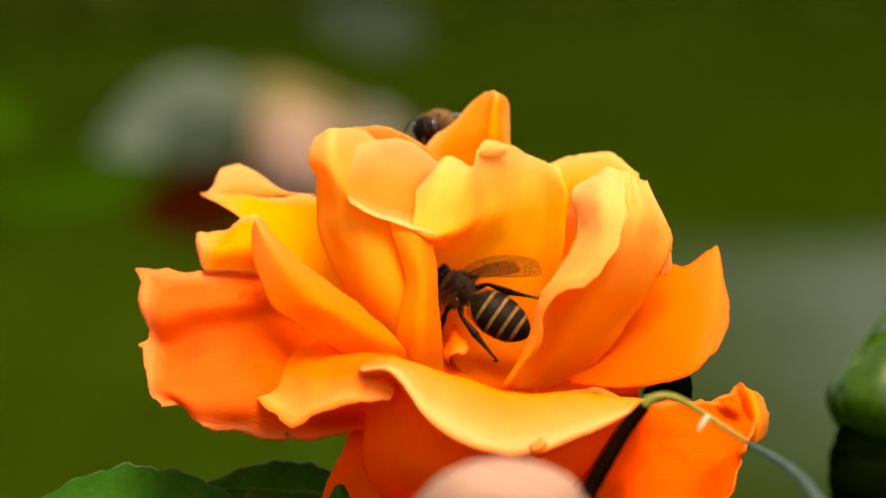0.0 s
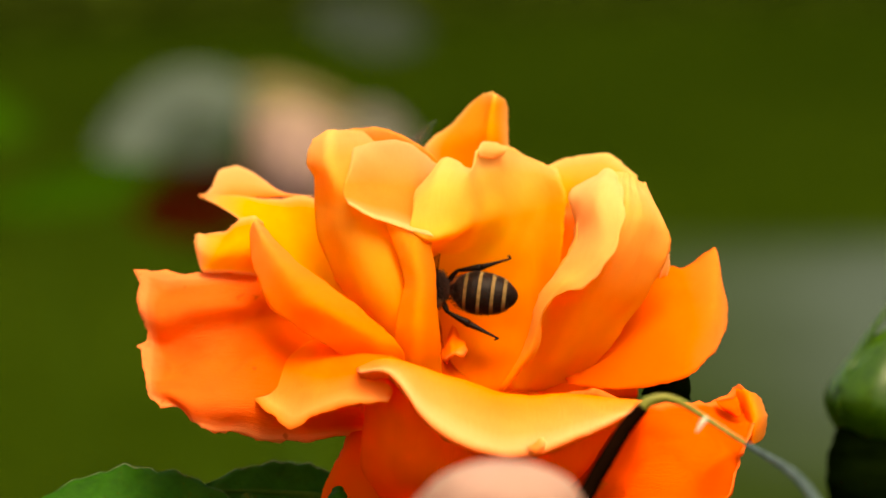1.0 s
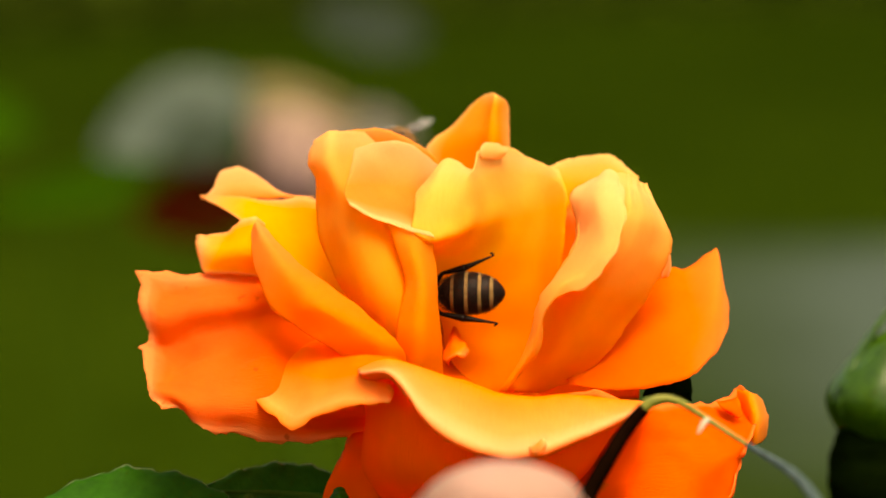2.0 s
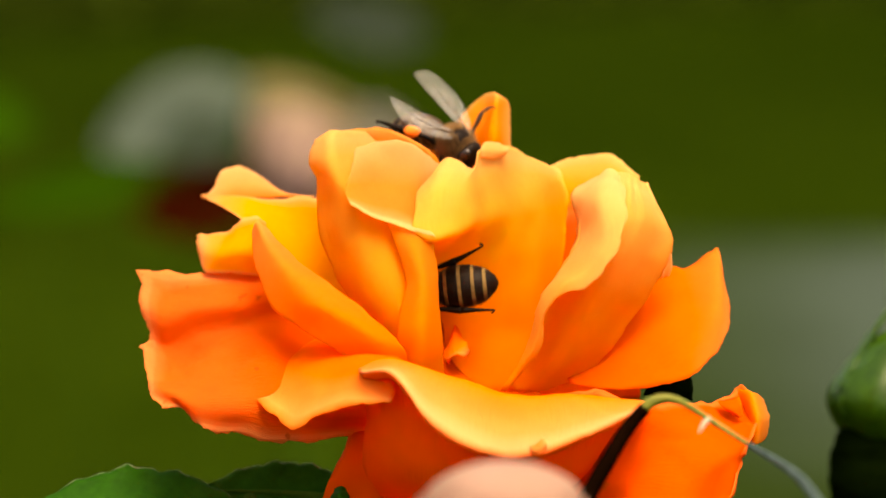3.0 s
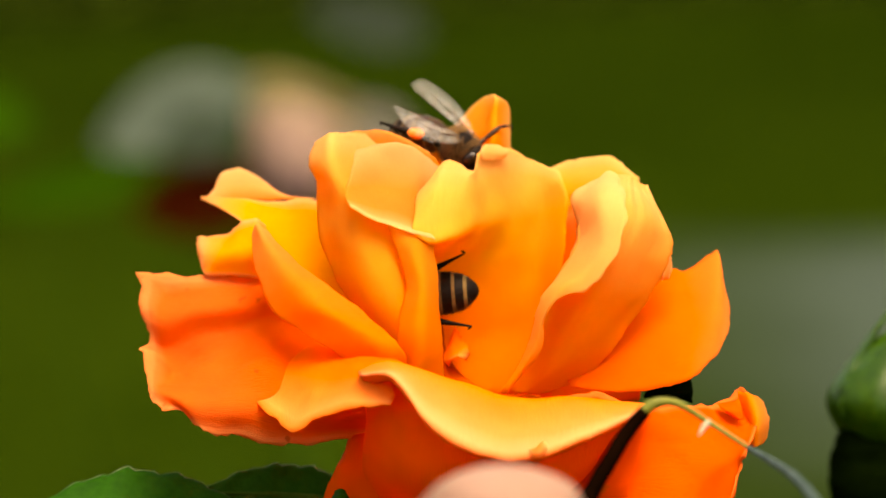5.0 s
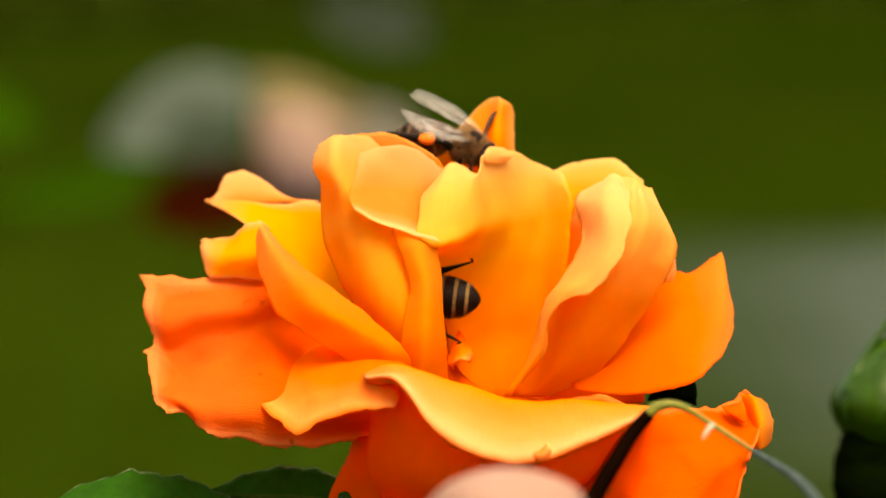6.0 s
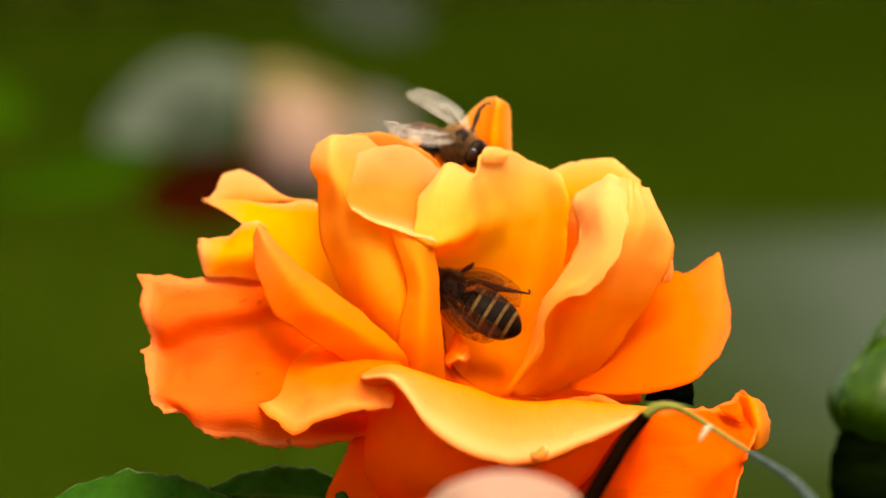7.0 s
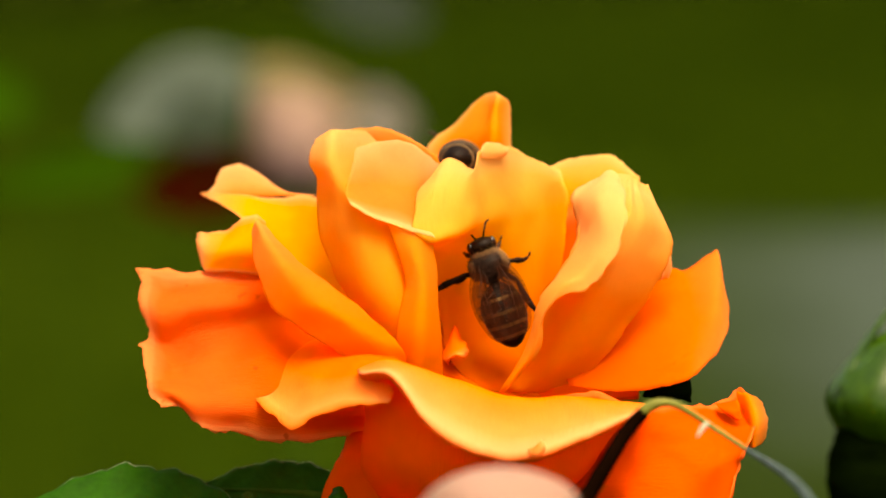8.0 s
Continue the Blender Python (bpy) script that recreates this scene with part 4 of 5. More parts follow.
part("hip", lathe([(-16, 1.4), (-13, 4.6), (-8, 6.4), (-3, 6.3), (0.5, 5.2)], wobble=0.08), HIP_SHADE_DARK, green_bud, "green hip, its shade put into a near-black colour").matrix_basis = pose(-0.0006, 0, 0, 0, -104, 0)
part("stem", tube([(0, 0, -14), (1, -4, -60), (0, -60, -500), (0, -155, -1080)], [1.8, 1.8, 2.4, 3.6], 10, 30), STALK, green_bud)


def leaf_thing(label, at, turn, length, width, mat, seed, teeth=9):
    ob = thing("rose_leaf", label, "leaf", VIEW @ Matrix.Translation(Vector(at) * MM) @ turn, group="leaves of the rose bush")
    part("blade", leaf_blade(length, width, teeth, 0.1, 0.2, seed), mat, ob)
    # pale tubes stand in for highlights along the toothed edges
    if mat == LEAF:
        for k in (0, -1):
            line = [Vector(row[k]) - Vector((0, 0, 0.1)) for row in leaf_rows(length, width, teeth, 0.1, 0.2, seed)]
            part("margin", tube(line, [0.05, 0.10, 0.09, 0.05], 6, 90), LEAF_EDGE_GLINT, ob, "toothed margin, its highlight put into a pale colour")
    part("midrib", tube([(0, 0, -0.4), (length * 0.5, 0, -0.05 - 0.1 * length * 0.04), (length * 0.96, 0, -0.1 * length * 0.43)], [0.7, 0.45, 0.1], 8, 20), STALK, ob)
    down = (VIEW @ Matrix.Translation(Vector(at) * MM) @ turn).inverted()
    x, y, z = VIEW @ (Vector(at) * MM)
    way = [Vector((x, y, z)), Vector((x, y + 0.01, z - 0.05)), Vector((x * 0.8 + 0.01, y + 0.03, z * 0.5)), Vector((x * 0.7, y + 0.02, -0.01))]
    part("stem", tube([(down @ v) / MM for v in way], [0.7, 0.8, 1.5, 2.6], 8, 30), STALK, ob)
    return ob


leaf_thing("dark green serrated rose leaf below the flower", (-22.6, 4.0, -32.6), facing(181, -8, 50), 27, 13.5, LEAF, 1)
leaf_thing("dark green serrated rose leaf behind the flower", (-9.2, 12.0, -30.6), facing(178, -6, 34), 20, 8.5, LEAF, 2)

# ---- the pale rose and its leaves behind ----
far_rose = thing("pale_pink_rose", "pale pink rose far out of focus", "rose", VIEW)
part("petal", sheet([
    [(-127.5, 2012.8, 25.2), (-107.9, 1997.8, 21.3), (-88.8, 1997.8, 21.3), (-70.2, 2012.8, 23.2)],
    [(-130.9, 2005.2, 49.8), (-107.1, 1982.8, 49.3), (-84.4, 1982.8, 48.6), (-68.1, 2005.2, 46.0)],
    [(-132.1, 2012.8, 70.0), (-109.4, 1990.2, 72.0), (-86.7, 1990.2, 71.0), (-69.0, 2012.8, 63.4)],
    [(-131.0, 2027.8, 92.0), (-109.0, 2020.2, 98.0), (-86.0, 2020.2, 95.0), (-67.0, 2027.8, 83.0)],
], 0.5, 16, 18, 2.0, 81), PETAL_DUSKY, far_rose)
part("petal", sheet([
    [(-126.8, 2035.2, 58.2), (-98.2, 2045.8, 54.6), (-70.9, 2035.2, 56.2)],
    [(-131.1, 2042.8, 90.0), (-97.0, 2065.2, 91.0), (-61.0, 2042.8, 81.0)],
    [(-136.0, 2045.8, 118.0), (-105.0, 2072.8, 118.0), (-64.0, 2050.2, 99.0)],
], 0.5, 14, 16, 2.0, 82), PETAL_FADED, far_rose, "faded cream outer petal")
part("petal", sheet([
    [(-118.5, 1982.8, 22.2), (-99.0, 1970.8, 20.0), (-75.0, 1982.8, 22.2)],
    [(-120.9, 1970.8, 45.5), (-98.4, 1952.8, 46.5), (-72.8, 1970.8, 43.2)],
    [(-116.4, 1979.8, 67.5), (-96.9, 1964.8, 71.6), (-75.0, 1979.8, 63.6)],
], 0.5, 14, 12, 2.0, 83), PETAL_DUSKY, far_rose)
part("stem", tube([(-91.2, 2012.8, 26.4), (-89.1, 2005.2, -22.5), (-90.0, 1920.0, -430.0), (-97.5, 1890.0, -850.0)], [6, 2.4, 2.6, 3.6], 10, 30), STALK, far_rose)
leaf_thing("dull grey-green leaf out of focus", (-127.2, 2020.2, 107.7), facing(200, 0, 20), 114, 63, LEAF_GREY, 11, 7)
leaf_thing("dim green leaf out of focus", (-132.0, 1992.0, 76.0), facing(188, 0, 30), 62, 44, LEAF_DIM, 12, 7)
leaf_thing("pale grey leaf out of focus", (-19.4, 2102.8, 72.0), facing(172, 0, 10), 69, 45, LEAF_PALE, 15, 7)
leaf_thing("dark red young leaf out of focus", (-114.6, 1982.8, 34.3), facing(187, 0, 10), 93, 54, LEAF_RED, 13, 7)
leaf_thing("fresh green leaf out of focus", (-184.8, 2012.8, 49.9), facing(190, 0, 10), 132, 30, LEAF_FRESH, 14, 7)
leaf_thing("fresh green leaf out of focus", (-285.0, 2087.8, 83.1), facing(170, 0, 20), 90, 45, LEAF_FRESH, 16, 7)
leaf_thing("dim green leaf out of focus", (-9.9, 2207.8, 153.0), facing(168, 0, 15), 90, 45, LEAF_DIM, 17, 7)


# ---- the honey bees ----
def merge(bms):
    out = bmesh.new()
    for b in bms:
        me = bpy.data.meshes.new("tmp")
        b.to_mesh(me)
        b.free()
        out.from_mesh(me)
        bpy.data.meshes.remove(me)
    return finish(out)


def fuzz(count, centre, radii, length, seed, keep=None):
    """Short fine hairs standing off an ellipsoid (millimetres)."""
    rnd = random.Random(seed)
    bm = bmesh.new()
    c, r = Vector(centre), Vector(radii)
    for i in range(count):
        d = Vector((rnd.gauss(0, 1), rnd.gauss(0, 1), rnd.gauss(0, 1))).normalized()
        if keep and not keep(d):
            continue
        p = c + Vector((d.x * r.x, d.y * r.y, d.z * r.z))
        out = (d + Vector((rnd.gauss(0, 0.3), rnd.gauss(0, 0.3), rnd.gauss(0, 0.3)))).normalized()
        s = out.cross(Vector((rnd.random(), rnd.random(), rnd.random()))).normalized() * 0.045
        q = out.cross(s).normalized() * 0.045
        tip = p + out * length * rnd.uniform(0.6, 1.2)
        v = [bm.verts.new(x * MM) for x in (p + s, p - s * 0.5 + q, p - s * 0.5 - q, tip)]
        for f in ((0, 1, 3), (1, 2, 3), (2, 0, 3)):
            bm.faces.new([v[k] for k in f])
    return finish(bm)


def wing_blade(length, width, seed, frayed=0.0):
    """Membrane wing along -x, slightly corrugated; a worn one has a ragged end."""
    bm = bmesh.new()
    n, w = 18, 6
    rows = []
    for i in range(n + 1):
        t = i / n
        half = width * (0.10 + 0.90 * math.sin(math.pi * (0.02 + 0.80 * t ** 0.8)) ** 0.9) * (1 if t < 0.88 else math.sqrt(max(0.02, 1 - ((t - 0.88) / 0.12) ** 2)))
        row = []
        for k in range(w + 1):
            s = k / w
            torn = 1 - frayed * max(0.0, t - 0.6) * (0.5 + 0.5 * math.sin(k * 2.4 + 0.6)) * (1 if k > 1 else 0.2)
            row.append(bm.verts.new(Vector((-t * length * torn, half * (s * 1.0 - 0.15), 0.10 * math.sin(s * 9 + t * 4) + 0.25 * t * t)) * MM))
        rows.append(row)
    for i in range(n):
        for k in range(w):
            bm.faces.new((rows[i][k], rows[i + 1][k], rows[i + 1][k + 1], rows[i][k + 1]))
    bmesh.ops.solidify(bm, geom=bm.faces[:], thickness=0.00003)
    return finish(bm)


def wing_veins(length, width):
    L, W = length, width
    lines = [[(0, 0, 0.05), (-0.4 * L, -0.10 * W, 0.08), (-0.85 * L, -0.10 * W, 0.2)],
             [(0, 0, 0.05), (-0.35 * L, 0.22 * W, 0.08), (-0.8 * L, 0.3 * W, 0.2)],
             [(-0.1 * L, 0.05 * W, 0.05), (-0.45 * L, 0.5 * W, 0.08), (-0.7 * L, 0.62 * W, 0.15)],
             [(-0.38 * L, -0.10 * W, 0.08), (-0.42 * L, 0.2 * W, 0.08), (-0.46 * L, 0.5 * W, 0.1)],
             [(-0.6 * L, -0.10 * W, 0.12), (-0.62 * L, 0.1 * W, 0.12), (-0.64 * L, 0.28 * W, 0.14)]]
    return [tube(l, [0.05, 0.035, 0.022], 5, 10) for l in lines]


def girth(x):
    """Radius of the abdomen at x: swelling behind the waist, rounded at the end."""
    d = -x
    if d < 3.0:
        return 0.75 + 1.80 * math.sin(0.5 * math.pi * max(d, 0) / 3.0) ** 0.8
    return 2.55 * max(0.0, 1 - ((d - 3.0) / 5.0) ** 2.3) ** 0.58


def tergite(x0, x1, lip, over=0.0):
    """One ring of the abdomen; its rear edge stands a little proud."""
    pts = [(x0 + (x1 - x0) * k / 7, girth(x0 + (x1 - x0) * k / 7) + over + lip * k / 7) for k in range(8)]
    pts.append((x1 + 0.05, girth(x1) * 0.82))
    return lathe(pts, 24, 16, (1.02, 0.9))


def honey_bee(label, dark, m):
    """Worker bee, 14 mm long: x ahead, z towards its back, origin at the waist."""
    bee = thing("honey_bee", label, "bee", m, group="bees on the rose")
    abdomen = part("abdomen", lathe([(0.3, 0.5), (-0.6, 1.3), (-2.4, 2.0), (-4.6, 1.9), (-6.4, 1.25), (-7.7, 0.3)], 24, 24, (1.02, 0.9)), CHITIN, bee, "black abdomen with pale bands")
    abdomen.matrix_basis = pose(0, 0, 0, 0, -8 if dark else -28, 0)
    cuts = [-0.25, -1.5, -3.2, -4.8, -6.2, -7.97]
    for i in range(5):
        part("tergite", tergite(cuts[i], cuts[i + 1], 0.10 if i < 4 else 0.0), BROWN if i < 3 and not dark else CHITIN, abdomen)
        if i:
            part("band", tergite(cuts[i] - 0.02, cuts[i] - (0.42 if dark else 0.34), 0.0, 0.06), BAND if dark else BAND_DULL, abdomen)
    thorax = part("thorax", lathe([(0.4, 0.3), (0.5, 1.0), (1.3, 1.85), (2.4, 2.15), (3.4, 1.7), (3.9, 0.7)], 24, 20, (1.0, 1.0)), CHITIN, bee, "black thorax with tawny fur")
    part("fur", fuzz(7000, (2.2, 0, 0.1), (1.8, 1.95, 1.9), 0.7 if dark else 0.95, 3, lambda d: d.x > 0.62 or abs(d.y) > 0.78 or (not dark and (d.x < -0.15 or abs(d.y) > 0.62))), FUR, thorax)
    if dark:
        part("fur", fuzz(4200, (2.2, 0, 0.1), (1.78, 1.9, 1.9), 0.42, 9, lambda d: d.z > -0.5), FUR_BROWN, thorax, "short brown fur")
    part("fur", fuzz(1500, (-3.6, 0, -0.1), (4.1, 2.5, 2.25), 0.34, 11, lambda d: d.z > -0.7 and d.x > -0.8), FUR_BROWN if dark else FUR, abdomen, "sparse fine hair")
    head = part("head", lathe([(3.75, 0.5), (4.0, 1.15), (4.6, 1.6), (5.3, 1.35), (5.75, 0.5)], 22, 16, (1.1, 1.15)), CHITIN, bee, "black head")
    for s in (-1, 1):
        eye = part("eye", lathe([(-1.1, 0.1), (-0.8, 0.5), (0, 0.72), (0.8, 0.5), (1.1, 0.1)], 16, 12, (0.7, 1.0)), EYE, head)
        eye.matrix_basis = Matrix.Translation(Vector((4.75, 1.35 * s, 0.2)) * MM) @ pose(0, 0, 0, 0, -70, 0)
        part("antenna", tube([(5.5, 0.4 * s, 0.5), (6.3, 0.8 * s, 1.3), (7.2, 1.3 * s, 0.6), (7.5, 1.7 * s, -0.4)], [0.13, 0.12, 0.13, 0.11], 7, 18), CHITIN, head)
    part("fur", fuzz(260, (4.7, 0, 0.2), (0.9, 1.5, 1.5), 0.4, 5, lambda d: d.x < 0.3 and d.z > -0.2), FUR, head)
    part("proboscis", tube([(5.3, 0, -0.8), (5.6, 0, -1.8), (5.4, 0, -2.8)], [0.3, 0.22, 0.1], 7, 10), BROWN, head)
    legs = (("fore_leg", 3.1, [(0, 0.9, -1.2), (1.0, 2.3, -1.0), (1.8, 3.2, -2.4), (2.6, 3.7, -3.6)], 0.30),
            ("middle_leg", 2.2, [(0, 1.0, -1.3), (-0.2, 2.9, -1.1), (-0.5, 4.2, -2.4), (-0.2, 4.9, -3.8)], 0.33),
            ("hind_leg", 1.2, [(0, 1.0, -1.2), (-1.6, 2.6, -0.2), (-4.4, 3.2, -0.9), (-7.9, 4.4, -1.6)], 0.31 if dark else 0.40))
    for s in (-1, 1):
        for name, x, way, r in legs:
            if not dark and name == "fore_leg" and s > 0:      # stretched out to the next petal
                way = [(0, 0.9, -0.8), (-0.8, 2.5, 2.0), (-1.4, 3.8, 3.9), (-1.2, 4.8, 4.6)]
            if dark and name == "fore_leg":
                way = [(0, 0.9, -1.2), (1.0, 1.7, -1.4), (1.4, 2.1, -2.4), (1.8, 2.3, -3.4)]
            if dark and name == "hind_leg" and s > 0:
                way = [(0, 1.0, -1.2), (-1.5, 2.5, -0.3), (-4.4, 3.0, -0.8), (-8.4, 3.6, -1.2)]
            if dark and name == "hind_leg" and s < 0:
                way = [(0, 1.0, -1.2), (-1.6, 2.6, 0.2), (-4.4, 3.1, 0.3), (-7.9, 4.4, 0.4)]
            if not dark and name == "middle_leg" and s < 0:    # drawn in under the body
                way = [(0, 1.0, -1.3), (0.2, 2.2, -1.8), (0.3, 2.6, -3.2), (0.6, 2.4, -4.4)]
            if not dark and name == "fore_leg" and s < 0:
                way = [(0, 0.9, -1.2), (0.8, 1.7, -1.6), (1.2, 2.0, -3.0), (1.8, 2.0, -4.2)]
            p = [Vector((x + a, b * s, c)) for a, b, c in way]
            bits = [tube([p[0], (p[0] + p[1]) / 2 + Vector((0, 0, 0.2)), p[1]], [r * 0.8, r * 1.2, r * 0.8], 8, 8),
                    tube([p[1], (p[1] + p[2]) / 2, p[2]], [r * 0.7, r * 1.1, r * (1.5 if name == "hind_leg" else 0.8)], 8, 8),
                    tube([p[2], (p[2] + p[3]) / 2, p[3]], [r * (1.3 if name == "hind_leg" else 0.6), r * 0.7, r * 0.35], 8, 8),
                    tube([p[3], p[3] + Vector((0.25, 0.25 * s, 0.1)), p[3] + Vector((0.5, 0.35 * s, -0.1))], [r * 0.3, r * 0.45, r * 0.15], 6, 6)]
            leg = part(name, merge(bits), CHITIN if name != "fore_leg" else BROWN, bee)
            if name == "hind_leg" and not dark:
                load = lathe([(-1.05, 0.1), (-0.7, 0.65), (0.1, 0.9), (0.75, 0.65), (1.05, 0.1)], 14, 10, (0.9, 0.8), 0.15)
                part("pollen_load", load, POLLEN, leg, "orange pollen load").matrix_basis = Matrix.Translation((p[1] * 0.35 + p[2] * 0.65 + Vector((0, 0.25 * s, 0.2))) * MM) @ pose(0, 0, 0, 0, -20, -25 * s)
            if s > 0 and name == ("hind_leg" if dark else "fore_leg"):
                stretched = (leg, p[0] * MM)
            if s > 0 and name == "hind_leg":
                laden = (leg, p[0] * MM)
    wings = []
    for s in (-1, 1):
        for name, L, W, x, sweep, z in (("fore_wing", 9.8, 3.3, 2.6, 24, 1.75), ("hind_wing", 6.4, 2.1, 1.7, 34, 1.55)):
            w = part(name, wing_blade(L, W * s, 3, 0.55 if s < 0 and not dark else 0.0), WING_BROWN if dark else WING, bee, "worn wing with a ragged end, sky sheen put into its milky film" if s < 0 and not dark and name == "fore_wing" else "clear brownish wing")
            for v in wing_veins(L, W * s):
                part("vein", v, BROWN, w)
            w.matrix_basis = Matrix.Translation(Vector((x, 1.1 * s, z)) * MM) @ pose(0, 0, 0, 0, 0, -sweep * s)
            wings.append((w, s, name, Vector((x, 1.1 * s, z)) * MM))
    return bee, wings, stretched, laden


TO_BACK = Matrix(((1, 0, 0, 0), (0, 0, -1, 0), (0, 1, 0, 0), (0, 0, 0, 1)))    # back towards the lens, head to the right


def bee_pose(at, heading, lean=0, roll=0):
    """Waist in millimetres, heading anticlockwise from the right, lean of the head towards the lens, roll about its own length."""
    return VIEW @ Matrix.Translation(Vector(at) * MM) @ pose(0, 0, 0, 0, -heading, 0) @ pose(0, 0, 0, 0, 0, -lean) @ pose(0, 0, 0, roll) @ TO_BACK


lower_bee, lower_wings, lower_leg, _ = honey_bee("dark striped honey bee in the heart of the rose", True, bee_pose((3.1, 6.0, -6.0), 150))
upper_bee, upper_wings, upper_leg, laden_leg = honey_bee("brown honey bee with orange pollen on the rose's top", False, bee_pose((-0.9, 6.0, 14.6), -30, 0, -60))


def wing_pose(place, s, spread, rise, twist=0):
    """A wing on its hinge: spread from the body line, raised over the back."""
    return Matrix.Translation(place) @ pose(0, 0, 0, 0, 0, -spread * s) @ pose(0, 0, 0, 0, rise, 0) @ pose(0, 0, 0, twist)


def swing(hip, axis, angle):
    """A leg turned about its hip."""
    return Matrix.Translation(hip) @ Matrix.Rotation(radians(angle), 4, axis) @ Matrix.Translation(-hip)


def motions():
    walk(lower_bee, [
        (0.0, bee_pose((3.5, 4.5, -6.2), 150, -12, 30)),
        (0.2, bee_pose((1.8, 4.5, -5.4), 162, -12, 30)),
        (0.5, bee_pose((1.3, 4.5, -4.7), 170, -12, 32)),
        (1.0, bee_pose((1.1, 4.5, -5.0), 178, -12, 30)),
        (1.5, bee_pose((0.2, 4.5, -5.2), 181, -12, 30)),
        (1.7, bee_pose((-0.2, 4.5, -5.3), 183, -12, 30)),
        (2.8, bee_pose((-1.3, 4.5, -5.1), 187, -12, 30)),
        (3.0, bee_pose((-1.5, 4.5, -4.9), 190, -12, 28)),
        (3.5, bee_pose((-1.6, 4.5, -4.8), 196, -12, 28)),
        (4.0, bee_pose((-2.1, 4.5, -5.0), 197, -12, 28)),
        (4.5, bee_pose((-3.0, 4.5, -4.9), 198, -12, 28)),
        (4.7, bee_pose((-3.4, 4.5, -5.4), 195, -12, 28)),
        (5.8, bee_pose((-4.1, 4.5, -4.9), 178, -12, 28)),
        (6.0, bee_pose((-4.1, 4.5, -4.8), 178, -12, 28)),
        (6.2, bee_pose((-3.6, 4.5, -4.5), 174, -12, 28)),
        (6.5, bee_pose((-3.3, 4.5, -5.0), 168, -12, 28)),
        (6.8, bee_pose((-4.6, 4.5, -3.7), 178, -12, 28)),
        (6.9, bee_pose((-2.5, 4.5, -3.0), 176, -12, 28)),
        (7.0, bee_pose((2.1, 4.5, -5.3), 150, -12, 10)),
        (7.1, bee_pose((3.0, 4.5, -5.5), 146, -12, 5)),
        (7.2, bee_pose((3.7, 3.5, -5.3), 141, -4, 0)),
        (7.3, bee_pose((4.0, 3.5, -5.1), 132, -4, 0)),
        (7.4, bee_pose((4.4, 3.5, -4.8), 128, -4, 0)),
        (7.5, bee_pose((6.3, 3.5, -5.9), 121, -4, 0)),
        (7.6, bee_pose((6.5, 3.5, -6.0), 113, -4, 0)),
        (7.8, bee_pose((6.2, 3.5, -4.6), 107, -4, 0)),
        (8.0, bee_pose((6.0, 3.5, -4.1), 109, -4, 0)),
    ])
    walk(upper_bee, [
        (0.0, bee_pose((0.1, 27.0, 14.7), 185, 60, 90)),
        (0.2, bee_pose((0.0, 27.0, 15.8), 188, 58, 90)),
        (0.4, bee_pose((-2.4, 27.0, 14.1), 212, 50, 85)),
        (0.5, bee_pose((-4.3, 27.0, 12.2), 214, 45, 85)),
        (0.6, bee_pose((-5.8, 27.0, 11.2), 212, 42, 82)),
        (1.0, bee_pose((-5.5, 27.0, 9.9), 205, 45, 85)),
        (1.4, bee_pose((-5.1, 27.0, 9.6), 195, 52, 88)),
        (1.5, bee_pose((-5.8, 27.0, 9.1), 193, 55, 88)),
        (1.7, bee_pose((-8.0, 27.0, 8.7), 190, 60, 90)),
        (2.1, bee_pose((-4.6, 24.0, 14.5), 180, 88, 90)),
        (2.4, bee_pose((-4.0, 14.0, 16.5), -5, 45, -80)),
        (2.8, bee_pose((-0.3, 14.5, 14.1), -36, 26, -62)),
        (3.5, bee_pose((-0.3, 14.5, 13.7), -40, 30, -62)),
        (4.0, bee_pose((-0.3, 14.5, 13.6), -45, 30, -62)),
        (4.5, bee_pose((0.1, 14.5, 13.7), -45, 28, -60)),
        (4.7, bee_pose((-0.0, 14.5, 13.8), -43, 26, -60)),
        (5.8, bee_pose((0.5, 14.5, 13.9), -27, 12, -70)),
        (6.2, bee_pose((0.6, 14.5, 14.1), -30, 12, -70)),
        (6.5, bee_pose((1.0, 14.5, 14.3), -41, 30, -66)),
        (6.9, bee_pose((-0.6, 14.5, 13.9), -22, 20, -64)),
        (7.2, bee_pose((-0.1, 14.5, 13.6), -32, 25, -62)),
        (7.5, bee_pose((0.1, 15.5, 12.9), -45, 40, -70)),
        (7.7, bee_pose((0.3, 15.0, 12.6), -48, -36, -104)),
        (7.8, bee_pose((0.7, 17.5, 12.2), -62, -52, -130)),
        (8.0, bee_pose((2.3, 18.6, 10.9), -86, -62, -165)),
    ])
    # one hind leg reaches down at first, then back along the body; one fore leg sinks onto the next petal
    leg, hip = lower_leg
    walk(leg, [(t, swing(hip, (0, 0, 1), a)) for t, a in ((0, -10), (0.3, -16), (0.8, -16), (1.2, -12), (1.6, -6), (2.8, 0), (4.2, 4), (4.7, 0), (5.8, -22), (6.2, -4), (6.6, 0), (6.8, 8), (7.0, 26), (7.2, 20), (7.5, -52), (8.0, -72))])
    leg, hip = upper_leg
    bent = [(t, swing(hip, (1, 0, 0), a)) for t, a in ((0, -110), (1.7, -110), (2.1, -70), (2.4, -30))]
    axis = bee_pose((0, 0, 0), -40, 30, -62).to_3x3().inverted() @ (VIEW.to_3x3() @ Vector((0, 1, 0)))
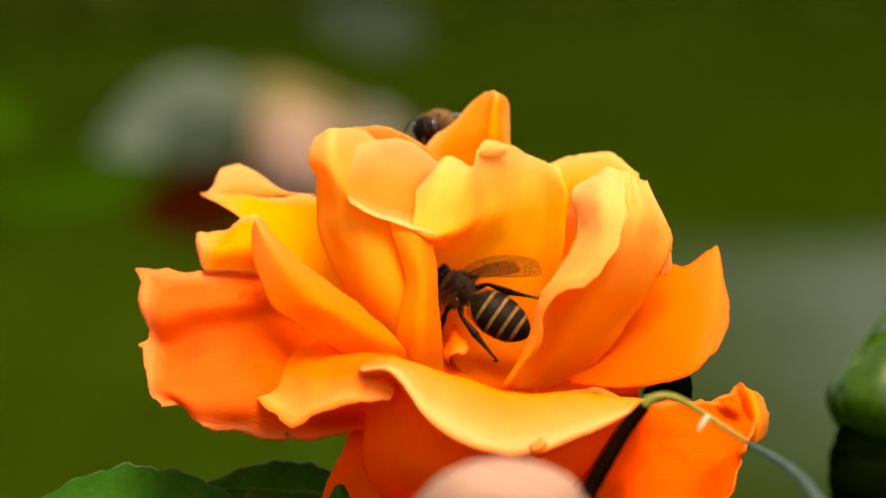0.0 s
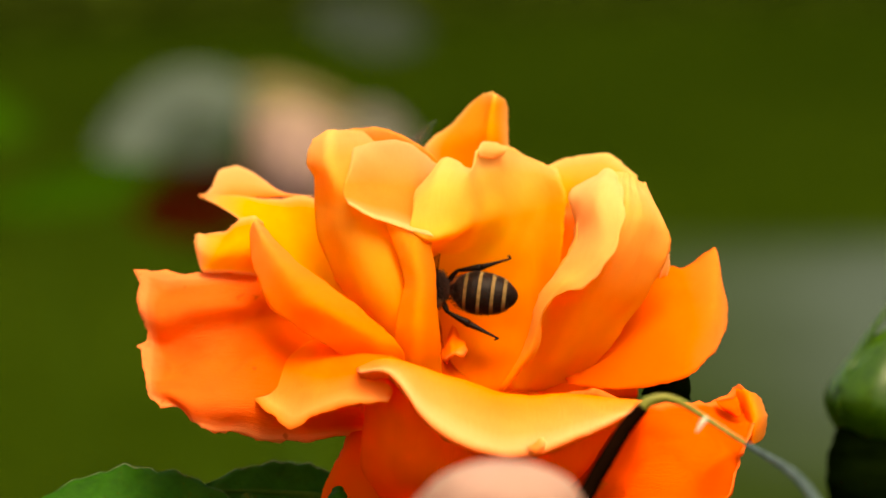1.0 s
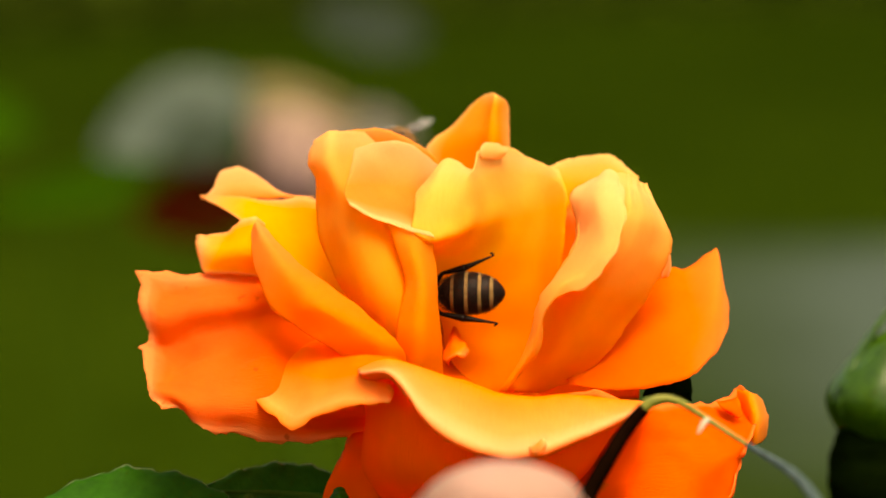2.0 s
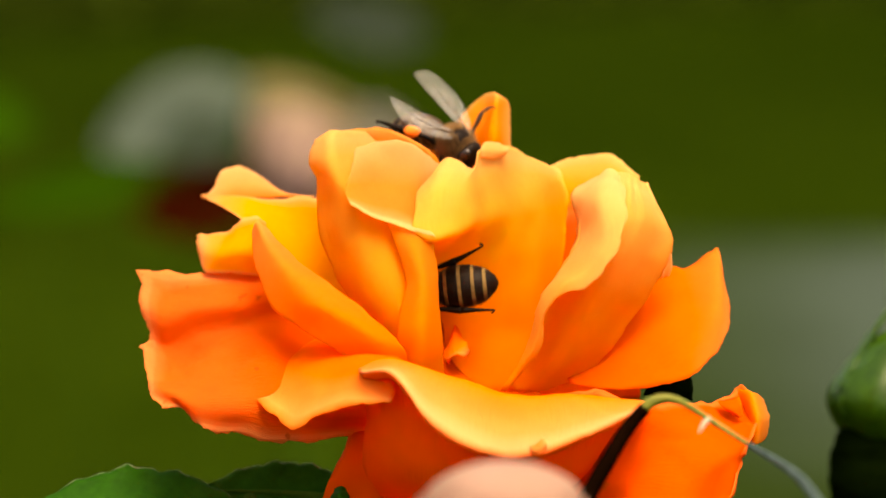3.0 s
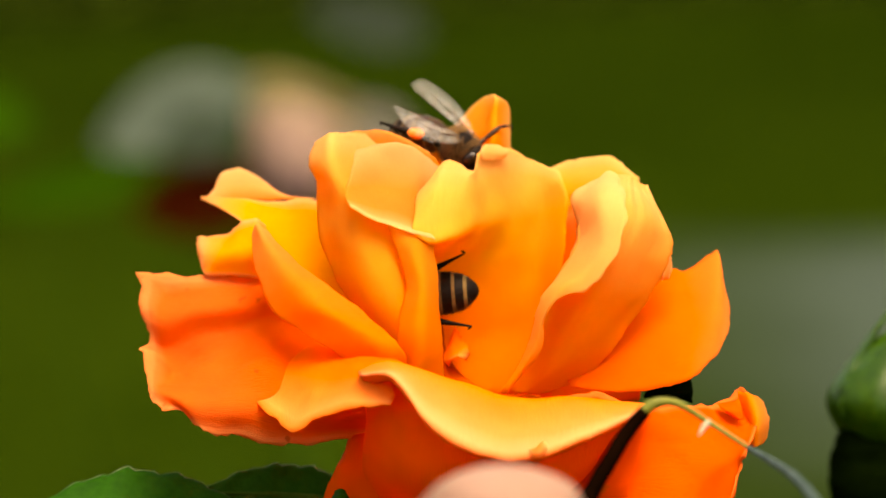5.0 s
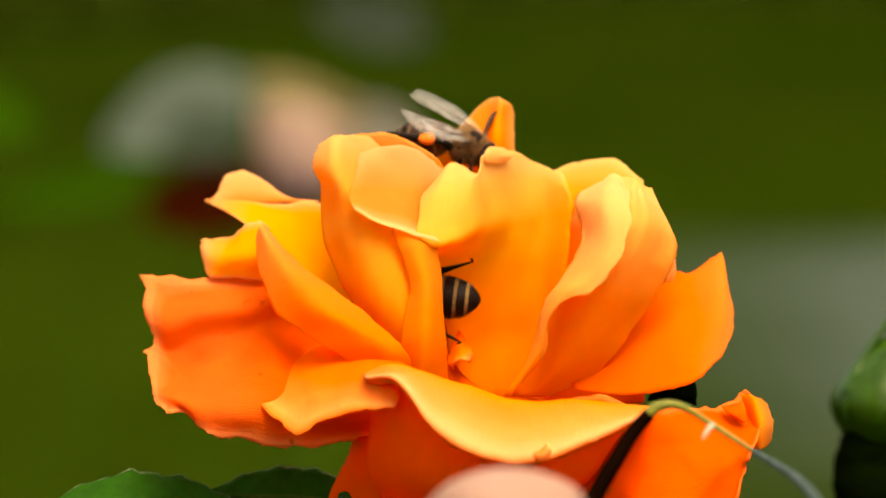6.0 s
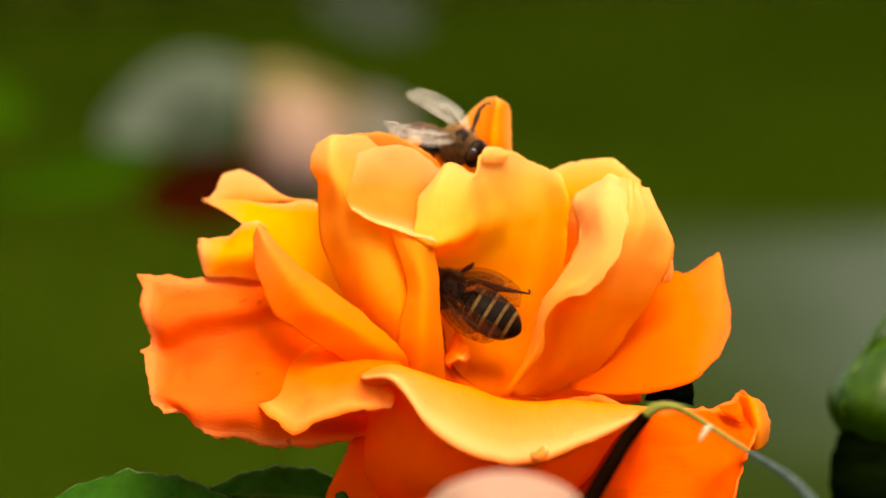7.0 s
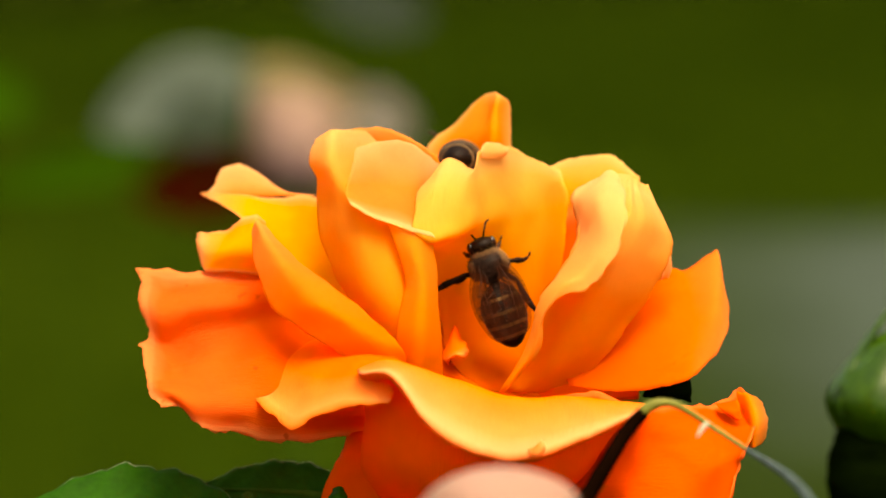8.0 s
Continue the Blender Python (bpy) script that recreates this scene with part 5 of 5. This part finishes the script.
    walk(leg, bent + [(t, swing(hip, axis, a)) for t, a in ((2.8, 0), (3.3, 2), (3.7, 18), (4.2, 24), (4.7, 26), (5.8, 12), (6.6, 6), (7.1, 6), (8.0, 6))])
    leg, hip = laden_leg              # lifted with its pollen while the bee climbs behind the rim
    walk(leg, [(t, swing(hip, (0, 1, 0), a)) for t, a in ((0, 0), (0.2, 8), (0.4, 30), (0.6, 36), (1.0, 20), (1.4, 0), (2.8, -25), (8.0, -25))])
    # wings: seconds, spread from the body line, rise over the back
    low_beats = [(0, 24, 16, 0), (0.3, 18, 14, 0), (0.5, 10, 9, 0), (0.75, 48, 20, 0), (1.0, 80, 24, 0), (1.7, 90, 22, 0), (2.8, 100, 18, 0), (4.7, 105, 14, 0), (5.8, 105, 14, 0), (6.8, 60, 18, 0), (7.0, 5, 8, 0), (7.2, -2, 5, 0), (7.5, -5, 3, 0), (8.0, -5, 3, 0)]
    low_left = [(0, 80, 26, 0), (0.5, 90, 24, 0), (0.9, 100, 20, 0), (1.5, 108, 16, 0), (2.8, 110, 14, 0), (4.7, 110, 12, 0), (5.8, 110, 12, 0), (6.8, 64, 14, 0), (7.0, 5, 8, 0), (7.2, -2, 5, 0), (7.5, -5, 3, 0), (8.0, -5, 3, 0)]
    start = [(0, 5, 0, 0), (0.2, 8, 2, 0), (0.4, 12, 22, 20), (0.6, 12, 24, 20), (0.9, 22, 12, 20), (1.1, 20, 8, 20), (1.35, 18, 8, 20), (1.5, 8, 10, 10), (1.7, 8, 8, 10)]
    end = [(7.8, 8, 25, 20), (8.0, 84, -10, 0)]
    top_near = start + [(2.8, 24, 4, 26), (3.2, 44, 14, 26), (3.5, 38, 8, 26), (3.8, 44, 3, 26), (4.5, 46, 4, 26), (5.8, 18, 0, 22), (6.2, 14, -3, 22), (6.5, 10, -2, 22), (6.8, 24, -5, 26), (7.0, 24, -2, 28), (7.2, 24, 0, 30), (7.5, -4, 10, 45)] + end
    top_far = [(t, a * 0.25, b, c) for t, a, b, c in start] + [(2.8, -24, 21, 26), (3.2, -12, 20, 26), (3.5, -24, 20, 26), (3.8, -28, 18, 26), (4.5, -28, 18, 26), (5.8, -22, 7, 22), (6.2, -19, 7, 22), (6.5, -26, 12, 22), (6.8, -10, 1, 24), (7.0, 8, 4, 28), (7.2, 16, 8, 30), (7.5, 12, 18, 45)] + [(7.8, 2, 25, 20), (8.0, 84, -10, 0)]
    for wings, far_side, near_side in ((lower_wings, low_left, low_beats), (upper_wings, top_far, top_near)):
        for w, s, name, place in wings:
            more = 0 if name == "fore_wing" else 10
            walk(w, [(t, wing_pose(place, s, a + more, b, c)) for t, a, b, c in (far_side if s > 0 else near_side)])


motions()
